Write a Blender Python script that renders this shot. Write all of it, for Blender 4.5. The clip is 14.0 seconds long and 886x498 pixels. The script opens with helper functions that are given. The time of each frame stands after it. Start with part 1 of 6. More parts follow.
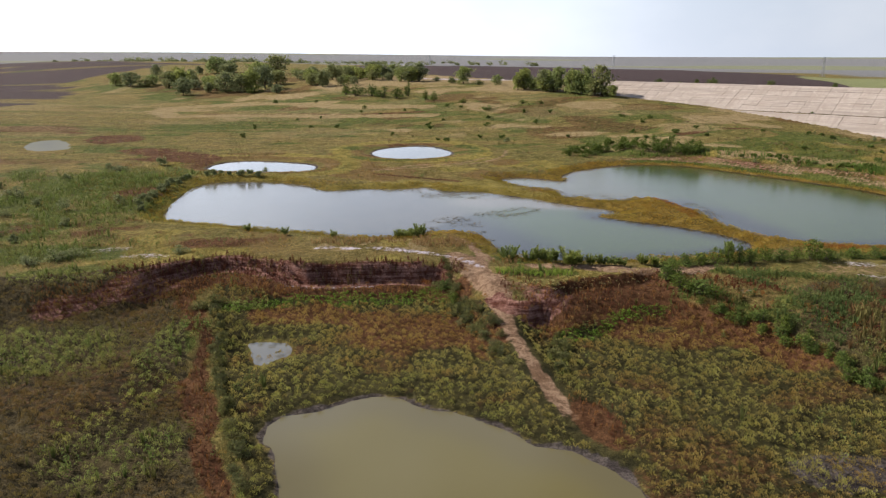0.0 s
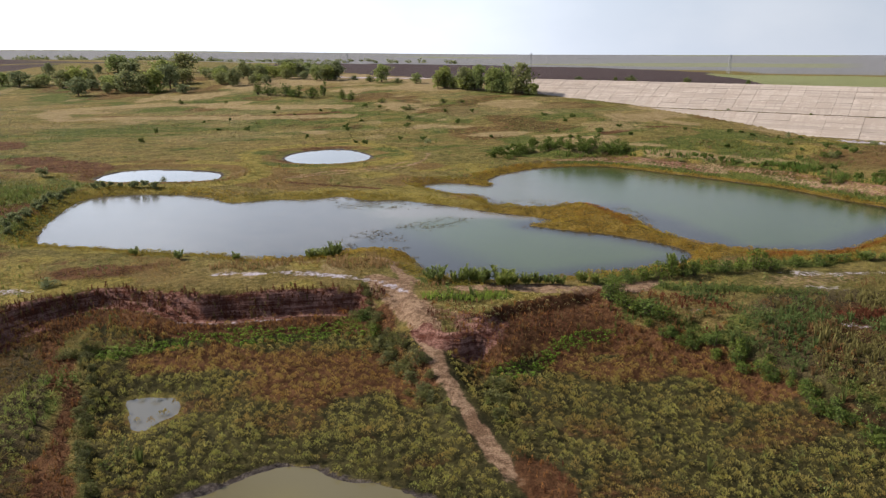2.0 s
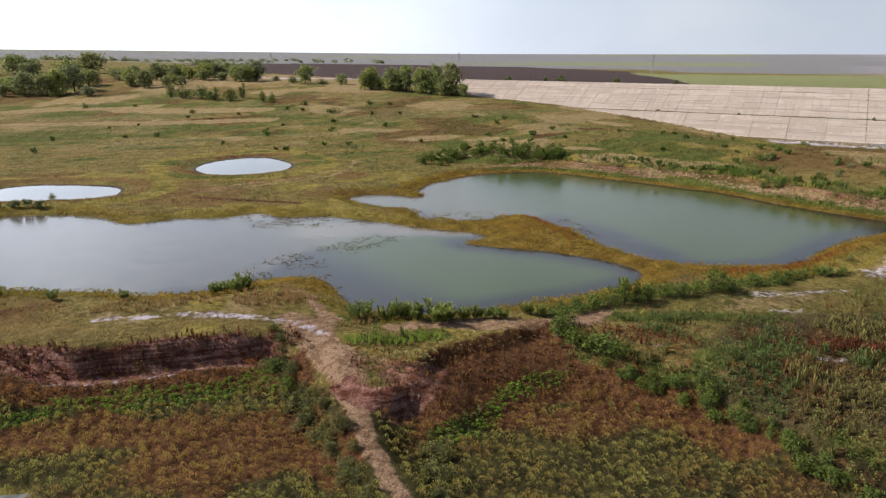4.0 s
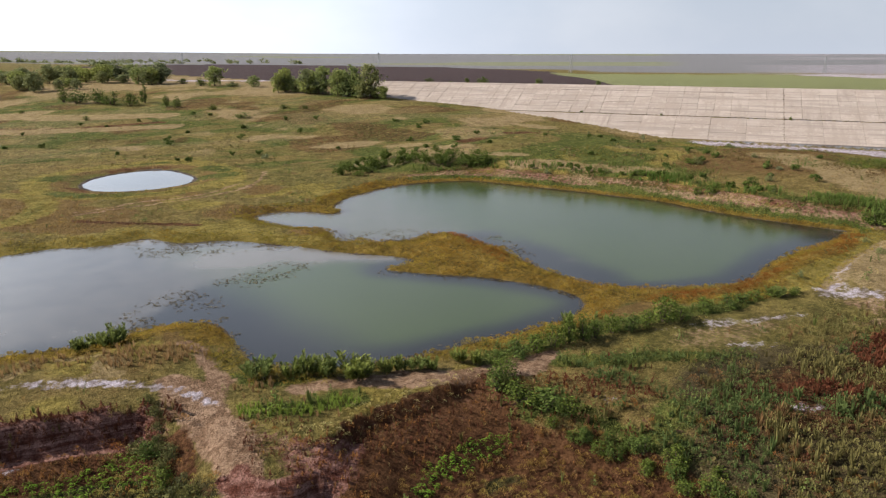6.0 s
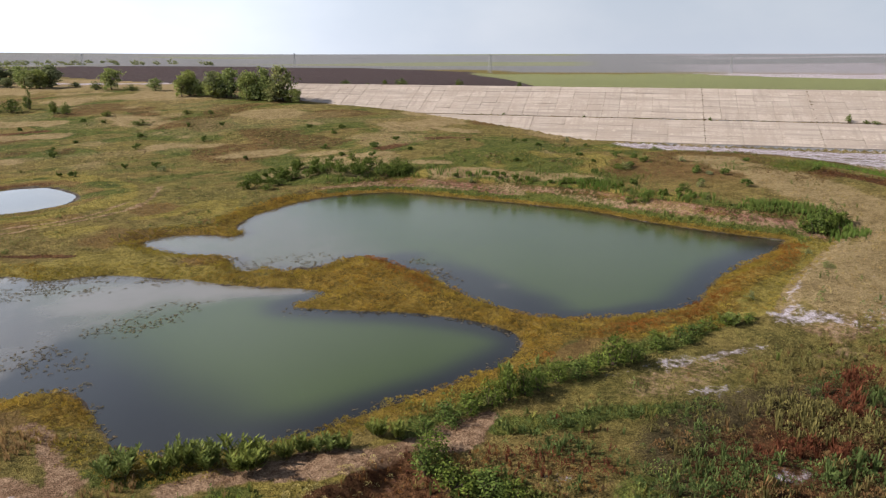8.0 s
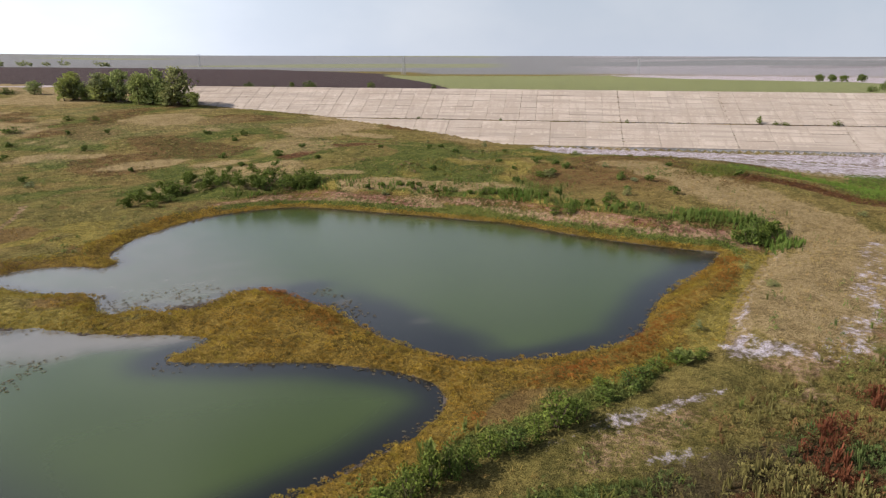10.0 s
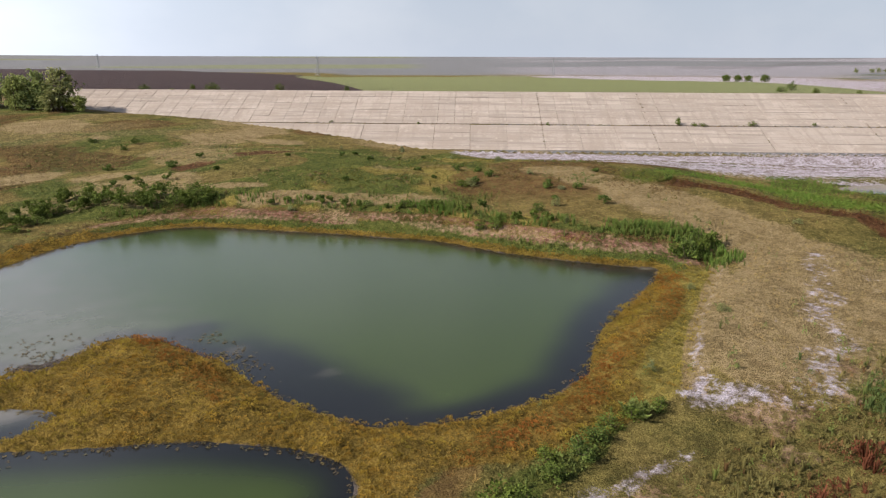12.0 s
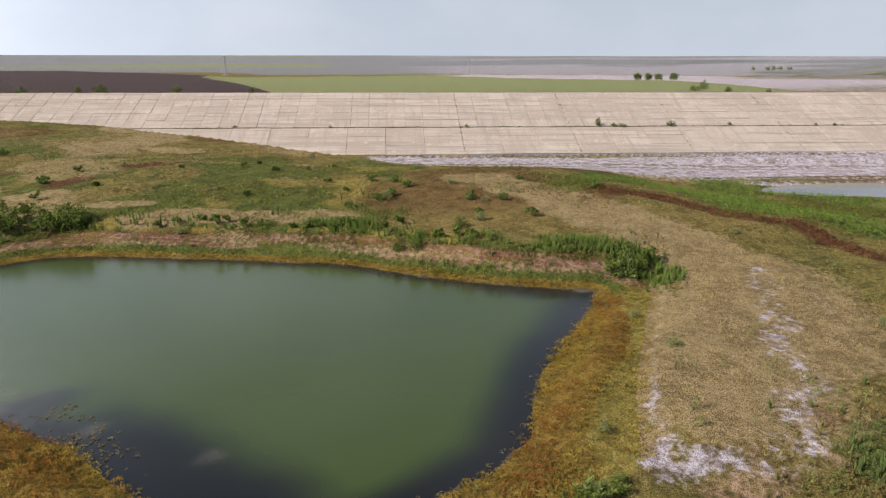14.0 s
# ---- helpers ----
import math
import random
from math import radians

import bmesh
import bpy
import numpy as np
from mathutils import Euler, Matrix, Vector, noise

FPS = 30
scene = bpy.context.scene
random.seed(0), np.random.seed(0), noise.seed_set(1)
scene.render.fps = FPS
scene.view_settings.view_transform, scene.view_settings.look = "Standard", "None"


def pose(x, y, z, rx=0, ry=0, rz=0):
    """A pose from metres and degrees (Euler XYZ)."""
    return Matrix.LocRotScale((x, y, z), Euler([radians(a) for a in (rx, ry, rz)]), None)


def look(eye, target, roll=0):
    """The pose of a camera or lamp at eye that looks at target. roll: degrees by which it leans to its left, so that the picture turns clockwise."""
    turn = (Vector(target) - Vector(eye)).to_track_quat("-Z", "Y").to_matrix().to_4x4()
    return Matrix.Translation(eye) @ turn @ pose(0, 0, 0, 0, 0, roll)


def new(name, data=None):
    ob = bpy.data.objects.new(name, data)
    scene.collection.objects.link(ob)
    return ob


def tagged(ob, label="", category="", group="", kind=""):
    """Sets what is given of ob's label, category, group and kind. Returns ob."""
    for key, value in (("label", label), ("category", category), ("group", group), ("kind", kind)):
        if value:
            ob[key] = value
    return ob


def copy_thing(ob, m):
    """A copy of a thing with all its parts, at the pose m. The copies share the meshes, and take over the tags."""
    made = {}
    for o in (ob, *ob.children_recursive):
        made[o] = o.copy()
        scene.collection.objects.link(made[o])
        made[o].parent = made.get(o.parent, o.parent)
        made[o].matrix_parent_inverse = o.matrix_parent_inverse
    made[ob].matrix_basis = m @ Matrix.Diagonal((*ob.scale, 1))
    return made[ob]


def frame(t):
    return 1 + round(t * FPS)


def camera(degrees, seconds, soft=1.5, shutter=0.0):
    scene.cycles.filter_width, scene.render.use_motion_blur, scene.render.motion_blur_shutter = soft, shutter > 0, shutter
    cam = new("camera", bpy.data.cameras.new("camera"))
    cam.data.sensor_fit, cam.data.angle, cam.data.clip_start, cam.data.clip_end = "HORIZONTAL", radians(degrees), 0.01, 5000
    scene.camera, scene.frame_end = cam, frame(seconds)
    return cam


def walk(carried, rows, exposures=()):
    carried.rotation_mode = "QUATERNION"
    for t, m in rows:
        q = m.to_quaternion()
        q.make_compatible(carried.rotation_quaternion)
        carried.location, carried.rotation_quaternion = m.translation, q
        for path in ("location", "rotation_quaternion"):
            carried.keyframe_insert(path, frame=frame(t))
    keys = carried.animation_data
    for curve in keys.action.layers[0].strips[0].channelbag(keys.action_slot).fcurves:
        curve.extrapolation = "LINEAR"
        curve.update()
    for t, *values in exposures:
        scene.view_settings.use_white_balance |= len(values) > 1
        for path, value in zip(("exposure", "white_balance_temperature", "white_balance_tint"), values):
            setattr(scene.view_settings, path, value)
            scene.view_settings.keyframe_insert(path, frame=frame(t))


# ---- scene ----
cam = camera(65.72, 14.0, 1.25)
ROWS = [
    (0, 0.00, -0.00, 25.00, -3.90, -15.62, 0.28),
    (0.5, 0.30, 2.42, 24.98, -5.83, -15.64, 0.21),
    (1, 0.58, 4.81, 24.94, -7.62, -15.66, 0.23),
    (1.5, 0.97, 7.38, 24.93, -9.19, -15.70, 0.24),
    (2, 1.44, 9.87, 24.96, -10.43, -15.76, 0.25),
    (2.5, 2.04, 12.51, 24.97, -11.76, -15.78, 0.26),
    (3, 2.65, 14.96, 25.03, -13.16, -15.78, 0.24),
    (5.5, 7.05, 27.70, 25.52, -21.04, -15.79, 0.19),
    (6, 8.21, 30.17, 25.57, -22.59, -15.78, 0.13),
    (6.5, 9.49, 32.74, 25.63, -24.23, -15.78, 0.08),
    (7, 10.75, 35.12, 25.66, -25.81, -15.77, 0.04),
    (7.5, 12.13, 37.56, 25.70, -27.46, -15.74, 0.00),
    (8, 13.44, 39.84, 25.78, -29.07, -15.75, 0.02),
    (10.5, 21.82, 51.22, 25.49, -37.77, -15.57, 0.23),
    (11, 23.59, 53.26, 25.46, -39.45, -15.56, 0.26),
    (11.5, 25.49, 55.37, 25.47, -41.14, -15.54, 0.26),
    (12, 27.46, 57.32, 25.46, -42.76, -15.52, 0.25),
    (12.5, 29.33, 59.25, 25.54, -44.51, -15.55, 0.26),
    (13, 31.23, 61.09, 25.58, -46.21, -15.55, 0.27),
    (13.5, 33.41, 62.91, 25.62, -47.93, -15.57, 0.22),
    (14, 35.52, 64.56, 25.71, -49.56, -15.60, 0.16),
]


def stand(x, y, z, yaw, pitch, roll):
    """The eye, its heading to the left of +y, its pitch and the lean to its left."""
    return pose(x, y, z, 90, 0, yaw) @ pose(0, 0, 0, pitch, 0, 0) @ pose(0, 0, 0, 0, 0, roll)


walk(cam, [(row[0], stand(*row[1:])) for row in ROWS])

# ---------------------------------------------------------------- light
SUN_HEADING, SUN_HEIGHT = 62.0, 36.0        # degrees left of +y, degrees above the horizon
world = bpy.data.worlds.new("sky")
scene.world = world
world.use_nodes = True
sky = world.node_tree.nodes.new("ShaderNodeTexSky")
sky.sky_type, sky.sun_disc = "NISHITA", False
sky.sun_elevation, sky.sun_rotation = radians(SUN_HEIGHT), radians(-SUN_HEADING)
sky.altitude, sky.air_density, sky.dust_density, sky.ozone_density = 100, 1.0, 1.6, 3.0
back = world.node_tree.nodes["Background"]
back.inputs["Strength"].default_value = 0.050
haze = world.node_tree.nodes.new("ShaderNodeMix")      # haze, thick at the horizon and thin overhead
haze.data_type = "RGBA"
glare = world.node_tree.nodes.new("ShaderNodeVectorMath")   # the haze is brightest round the sun
glare.operation = "DOT_PRODUCT"
glare.inputs[1].default_value = (-math.sin(radians(SUN_HEADING)) * math.cos(radians(SUN_HEIGHT)), math.cos(radians(SUN_HEADING)) * math.cos(radians(SUN_HEIGHT)), math.sin(radians(SUN_HEIGHT)))
near_sun, far_sun, power, half = (world.node_tree.nodes.new("ShaderNodeMath") for _ in range(4))
half.operation = "MULTIPLY_ADD"
half.inputs[1].default_value, half.inputs[2].default_value = 0.66, 0.34
power.operation, near_sun.operation, far_sun.operation = "POWER", "MULTIPLY_ADD", "MAXIMUM"
far_sun.inputs[1].default_value, power.inputs[1].default_value = 0.0, 3.0
near_sun.inputs[1].default_value, near_sun.inputs[2].default_value = 3.6, 0.72
tone = world.node_tree.nodes.new("ShaderNodeVectorMath")
tone.operation = "SCALE"
tone.inputs[0].default_value = (11.0, 12.1, 14.2)
veil = world.node_tree.nodes.new("ShaderNodeMix")      # faint high clouds
veil.data_type = "RGBA"
cloud = world.node_tree.nodes.new("ShaderNodeVectorMath")
cloud.operation = "SCALE"
cloud.inputs[0].default_value = (13.0, 13.5, 14.6)
way, wide = world.node_tree.nodes.new("ShaderNodeTexCoord"), world.node_tree.nodes.new("ShaderNodeMapping")
wide.inputs["Scale"].default_value = (1.6, 2.6, 4.0)
puffs, thin = world.node_tree.nodes.new("ShaderNodeTexNoise"), world.node_tree.nodes.new("ShaderNodeMapRange")
puffs.inputs["Scale"].default_value, puffs.inputs["Detail"].default_value = 2.2, 5
lift, climb = world.node_tree.nodes.new("ShaderNodeSeparateXYZ"), world.node_tree.nodes.new("ShaderNodeMapRange")
for node, numbers in ((thin, (0.42, 0.7, 0.0, 0.4)), (climb, (0.0, 0.56, 0.92, 0.01))):
    for slot, number in zip(("From Min", "From Max", "To Min", "To Max"), numbers):
        node.inputs[slot].default_value = number
for a, b in ((way.outputs["Generated"], lift.inputs["Vector"]), (lift.outputs["Z"], climb.inputs["Value"]), (way.outputs["Generated"], glare.inputs[0]), (glare.outputs["Value"], half.inputs[0]), (half.outputs[0], far_sun.inputs[0]), (far_sun.outputs[0], power.inputs[0]),
             (power.outputs[0], near_sun.inputs[0]), (near_sun.outputs[0], tone.inputs["Scale"]), (near_sun.outputs[0], cloud.inputs["Scale"]), (cloud.outputs["Vector"], veil.inputs[7]), (tone.outputs["Vector"], haze.inputs[7]), (climb.outputs["Result"], haze.inputs[0]), (way.outputs["Generated"], wide.inputs["Vector"]), (wide.outputs["Vector"], puffs.inputs["Vector"]), (puffs.outputs["Fac"], thin.inputs["Value"]),
             (thin.outputs["Result"], veil.inputs[0]), (sky.outputs["Color"], haze.inputs[6]), (haze.outputs[2], veil.inputs[6]), (veil.outputs[2], back.inputs["Color"])):
    world.node_tree.links.new(a, b)
sun_data = bpy.data.lights.new("sun", "SUN")
sun_data.energy, sun_data.angle, sun_data.color = 5.6, radians(0.6), (1.0, 0.9, 0.765)
sun = new("sun", sun_data)
sa, se = radians(SUN_HEADING), radians(SUN_HEIGHT)
sun_from = Vector((-math.sin(sa) * math.cos(se), math.cos(sa) * math.cos(se), math.sin(se)))
sun.matrix_world = look(sun_from * 300, (0, 0, 0))
scene.view_settings.exposure = 0.6

# ---------------------------------------------------------------- numbers: noise, curves, distances
rng = np.random.default_rng(7)


def lattice(ix, iy, seed):
    n = (ix.astype(np.int64) * 374761393 + iy.astype(np.int64) * 668265263 + seed * 1442695041) & 0xFFFFFFFF
    n = ((n ^ (n >> 13)) * 1274126177) & 0xFFFFFFFF
    return ((n ^ (n >> 16)) & 0xFFFF) / 65535.0


def bumps(x, y, size, seed=0, octaves=3):
    """Smooth noise from 0 to 1, with bumps of that size in metres."""
    x, y = np.asarray(x, float), np.asarray(y, float)
    total, weight, gain = np.zeros(np.broadcast(x, y).shape), 0.0, 1.0
    for octave in range(octaves):
        px, py = x / size * 2**octave + 31.7 * octave, y / size * 2**octave - 17.3 * octave
        ix, iy = np.floor(px), np.floor(py)
        fx, fy = px - ix, py - iy
        fx, fy = fx * fx * (3 - 2 * fx), fy * fy * (3 - 2 * fy)
        a, b = lattice(ix, iy, seed + octave), lattice(ix + 1, iy, seed + octave)
        c, d = lattice(ix, iy + 1, seed + octave), lattice(ix + 1, iy + 1, seed + octave)
        total += gain * ((a * (1 - fx) + b * fx) * (1 - fy) + (c * (1 - fx) + d * fx) * fy)
        weight += gain
        gain *= 0.5
    return total / weight


def ramp(v, low, high):
    k = np.clip((np.asarray(v, float) - low) / (high - low), 0, 1)
    return k * k * (3 - 2 * k)


def curve(points, closed=True, steps=4):
    """A smooth line through a few points."""
    p, out = np.array(points, float), []
    n = len(p)
    for i in range(n if closed else n - 1):
        a, b, c, d = (p[j % n] if closed else p[min(max(j, 0), n - 1)] for j in (i - 1, i, i + 1, i + 2))
        for k in range(steps):
            t = k / steps
            out.append(0.5 * (2 * b + (c - a) * t + (2 * a - 5 * b + 4 * c - d) * t**2 + (3 * b - a - 3 * c + d) * t**3))
    if not closed:
        out.append(p[-1])
    return np.array(out)


def line_gap(x, y, line, closed=False, reach=60.0):
    """The distance of each place from a line; beyond reach just reach."""
    x, y = np.asarray(x, float), np.asarray(y, float)
    out = np.full(x.shape, float(reach))
    lo, hi = line.min(0) - reach, line.max(0) + reach
    near = (x > lo[0]) & (x < hi[0]) & (y > lo[1]) & (y < hi[1])
    if not near.any():
        return out
    px, py, best = x[near], y[near], np.full(near.sum(), float(reach * reach))
    ends = np.roll(line, -1, 0) if closed else line[1:]
    for a, b in zip(line, ends):
        e = b - a
        k = np.clip(((px - a[0]) * e[0] + (py - a[1]) * e[1]) / max(e @ e, 1e-9), 0, 1)
        best = np.minimum(best, (px - a[0] - k * e[0]) ** 2 + (py - a[1] - k * e[1]) ** 2)
    out[near] = np.sqrt(best)
    return out


def inside(x, y, line):
    x, y = np.asarray(x, float), np.asarray(y, float)
    odd = np.zeros(x.shape, bool)
    for a, b in zip(line, np.roll(line, -1, 0)):
        if a[1] != b[1]:
            odd ^= ((a[1] > y) != (b[1] > y)) & (x < (b[0] - a[0]) * (y - a[1]) / (b[1] - a[1]) + a[0])
    return odd


def shore_gap(x, y, line, reach=60.0):
    """Signed distance from a closed line: negative inside."""
    return np.where(inside(x, y, line), -1.0, 1.0) * line_gap(x, y, line, True, reach)


def blob(x, y, cx, cy, rx, ry, turn=0.0, soft=0.5):
    """1 in the middle of an uneven oval patch, 0 outside it."""
    c, s = math.cos(radians(turn)), math.sin(radians(turn))
    u, v = ((x - cx) * c + (y - cy) * s) / rx, (-(x - cx) * s + (y - cy) * c) / ry
    r = np.sqrt(u * u + v * v) + 0.5 * (bumps(x, y, 0.6 * min(rx, ry) + 1, 5) - 0.5)
    return 1 - ramp(r, 1 - soft, 1 + soft * 0.4)


def band(x, y, points, width, soft=0.6):
    gap = line_gap(x, y, curve(points, False), False, width * 3 + 4) + width * 0.9 * (bumps(x, y, 2.5 + width * 0.5, 9) - 0.5)
    return 1 - ramp(gap, width * (1 - soft), width * (1 + soft * 0.5))


# ---------------------------------------------------------------- the plan
POND_A = curve([(-37.3, 110.2), (-38.9, 117.6), (-39.9, 127.6), (-39.7, 136.1), (-37.1, 141), (-29.3, 142), (-19.7, 138.4), (-14, 132), (-7, 133.5),
                (-0.3, 132.6), (5.5, 134.5), (9.3, 130.4), (16.1, 129.1), (22.5, 124), (29.6, 117.1), (34.4, 113.5), (37.2, 109.8), (32.7, 108),
                (34.6, 105.8), (37.8, 103.4), (42.1, 100.5), (45.4, 97.3), (47.8, 94.1), (49.2, 90.5), (47.9, 87), (43.4, 85), (37.8, 83.6),
                (32.2, 83.2), (26.4, 82.4), (21.1, 82.9), (17, 84), (14.3, 86.6), (13, 90.4), (12.4, 94.5), (10.6, 98), (6.5, 98.4), (3.5, 97.2),
                (0.4, 95.8), (-6.8, 96.4), (-12, 99.1), (-17.2, 100.7), (-24.3, 103.2), (-30, 105.6), (-34.8, 107.4)])
POND_B = curve([(21.7, 142.5), (24, 144.6), (27.5, 144.8), (31.5, 142.8), (33.7, 140.5), (35.8, 142.1), (35.8, 146.5), (39.2, 151.7), (44.6, 156.2),
                (51.5, 160.6), (59.1, 162.1), (68.3, 160.5), (74.1, 154.3), (79.1, 147.3), (83.2, 141.7), (87.4, 135.1), (91.3, 129.2), (93.2, 122.3),
                (95.5, 115), (98.5, 108.4), (101.4, 102.8), (103.5, 99.8), (97.2, 97), (90.6, 95.2), (86.3, 94.2), (81.5, 92.7), (77.6, 90.9),
                (73.5, 88.8), (69, 87.3), (64.9, 87.7), (61.2, 88.5), (57.5, 90.2), (54.6, 92.4), (52.7, 95), (51.2, 100), (50.7, 105.6), (50.6, 110),
                (49.6, 114.5), (47.9, 119.6), (45.4, 122), (42, 120.5), (38.3, 118.5), (36.6, 120.7), (34.2, 122.5), (30.9, 122), (30.7, 125.5),
                (31.5, 129.4), (26.4, 133.8), (23.8, 137.5)])
POND_C = curve([(-43.1, 159.1), (-41.2, 167.5), (-36.2, 170.3), (-27.7, 168.1), (-20.4, 164.2), (-19.2, 159), (-20.6, 155), (-29.3, 154.5), (-37, 155.6)])
POND_D = curve([(-6.3, 182.6), (-4.4, 191.7), (2.5, 197.5), (9.7, 197.1), (14.1, 187), (14, 180.3), (10, 175.8), (3.6, 173.7), (-3.3, 176)])
POND_E = curve([(-7.9, 39), (-8.5, 43), (-9.6, 45.9), (-10.8, 48), (-10.3, 49.8), (-9.1, 51.1), (-6.9, 51.9), (-5.2, 53), (-3.3, 53.8), (-0.4, 53.8),
                (1.1, 52.7), (2.9, 51.3), (4.7, 50.7), (6.4, 49.3), (8.5, 47.7), (10.3, 45.5), (12.7, 44.6), (14.4, 43.1), (15.6, 41.5), (16.4, 38.5),
                (15, 32), (8, 27), (0, 26), (-6, 30)])
PUDDLE = curve([(-15.4, 66.3), (-14.4, 67), (-12, 66.6), (-10.8, 64.9), (-10.8, 63), (-11.9, 62.1), (-12.7, 60.8), (-14.1, 62.2)])
POND_F = curve([(-101.6, 195.9), (-105.8, 209), (-102, 214.6), (-94.3, 204.6), (-89.4, 193), (-94.4, 188.7)])
RESERVOIR = curve([(184, 104.7), (192, 104), (212, 88), (245, 40), (225, 20), (196, 80), (187, 94)])
# pond: outline, water level, depth, width of the bare bank
PONDS = [("pond", POND_A, 0.0, 1.5, 5.0), ("pond", POND_B, 0.0, 1.8, 5.0), ("pond", POND_C, 0.15, 0.5, 6.0), ("pond", POND_D, 0.15, 0.5, 6.0),
         ("pond", POND_E, -3.4, 0.7, 3.0), ("puddle", PUDDLE, -3.45, 0.25, 2.0), ("pond", POND_F, 0.5, 0.5, 6.0), ("reservoir", RESERVOIR, -0.6, 0.9, 8.0)]
# the brink of the low basin: everything on the near side of it lies lower
BRINK = curve([(-120, 62), (-70, 76), (-45, 77), (-33, 80), (-26.5, 83.5), (-22, 86), (-16.8, 84.4), (-11.5, 82), (-5.9, 81.7), (-0.3, 82), (5.5, 81),
               (9.5, 79.5), (13.5, 74), (16.5, 71.3), (19.5, 73.6), (26, 75), (30.6, 76), (35, 73), (40, 68.5), (45, 61), (49, 50), (54, 36), (60, 10),
               (60, -60), (-120, -60)])
RISE = np.array([(58, 172), (72, 165), (84, 147), (95, 129), (98, 116), (104, 105), (112, 98), (135, 86), (260, 40), (400, 200), (58, 420)], float)
RAMP_WAY = curve([(7.5, 84), (9.6, 77.7), (10.9, 71), (11.3, 64), (12.4, 56), (13.3, 51), (15, 44), (16, 40)], False)
GREEN_FIELD = np.array([(170, 250), (354, 600), (560, 520), (470, 250), (300, 128)], float)
OLD_FIELD = np.array([(-178, 318), (-168, 342), (-186, 433), (-215, 476), (-212, 537), (-152, 613), (-300, 760), (-620, 800), (-620, 420), (-300, 300)], float)
# a low cliff of red earth beside the ramp, and the worn edge of the dry terrace east of the second pond
LEDGE = np.array([(9.4, 76), (10.2, 72.5), (11.0, 69.8), (12.3, 68.3), (14.4, 67.8), (16.2, 68.9), (18.5, 72.2), (15, 77)], float)
WORN_EDGE = curve([(108, 94), (102.7, 91.5), (96.4, 89.2), (91.3, 87), (86.2, 85.1), (82.3, 83.4), (79.4, 82.1), (76.6, 80.6), (73.5, 79)], False)
PLOUGHED = np.array([(170, 250), (354, 600), (330, 800), (100, 880), (-50, 700), (60, 450), (105, 325)], float)


def along(x, y):
    """Coordinates of the dam: how far towards it (times root 2), and along it."""
    return x + y, (x - y) / math.sqrt(2)


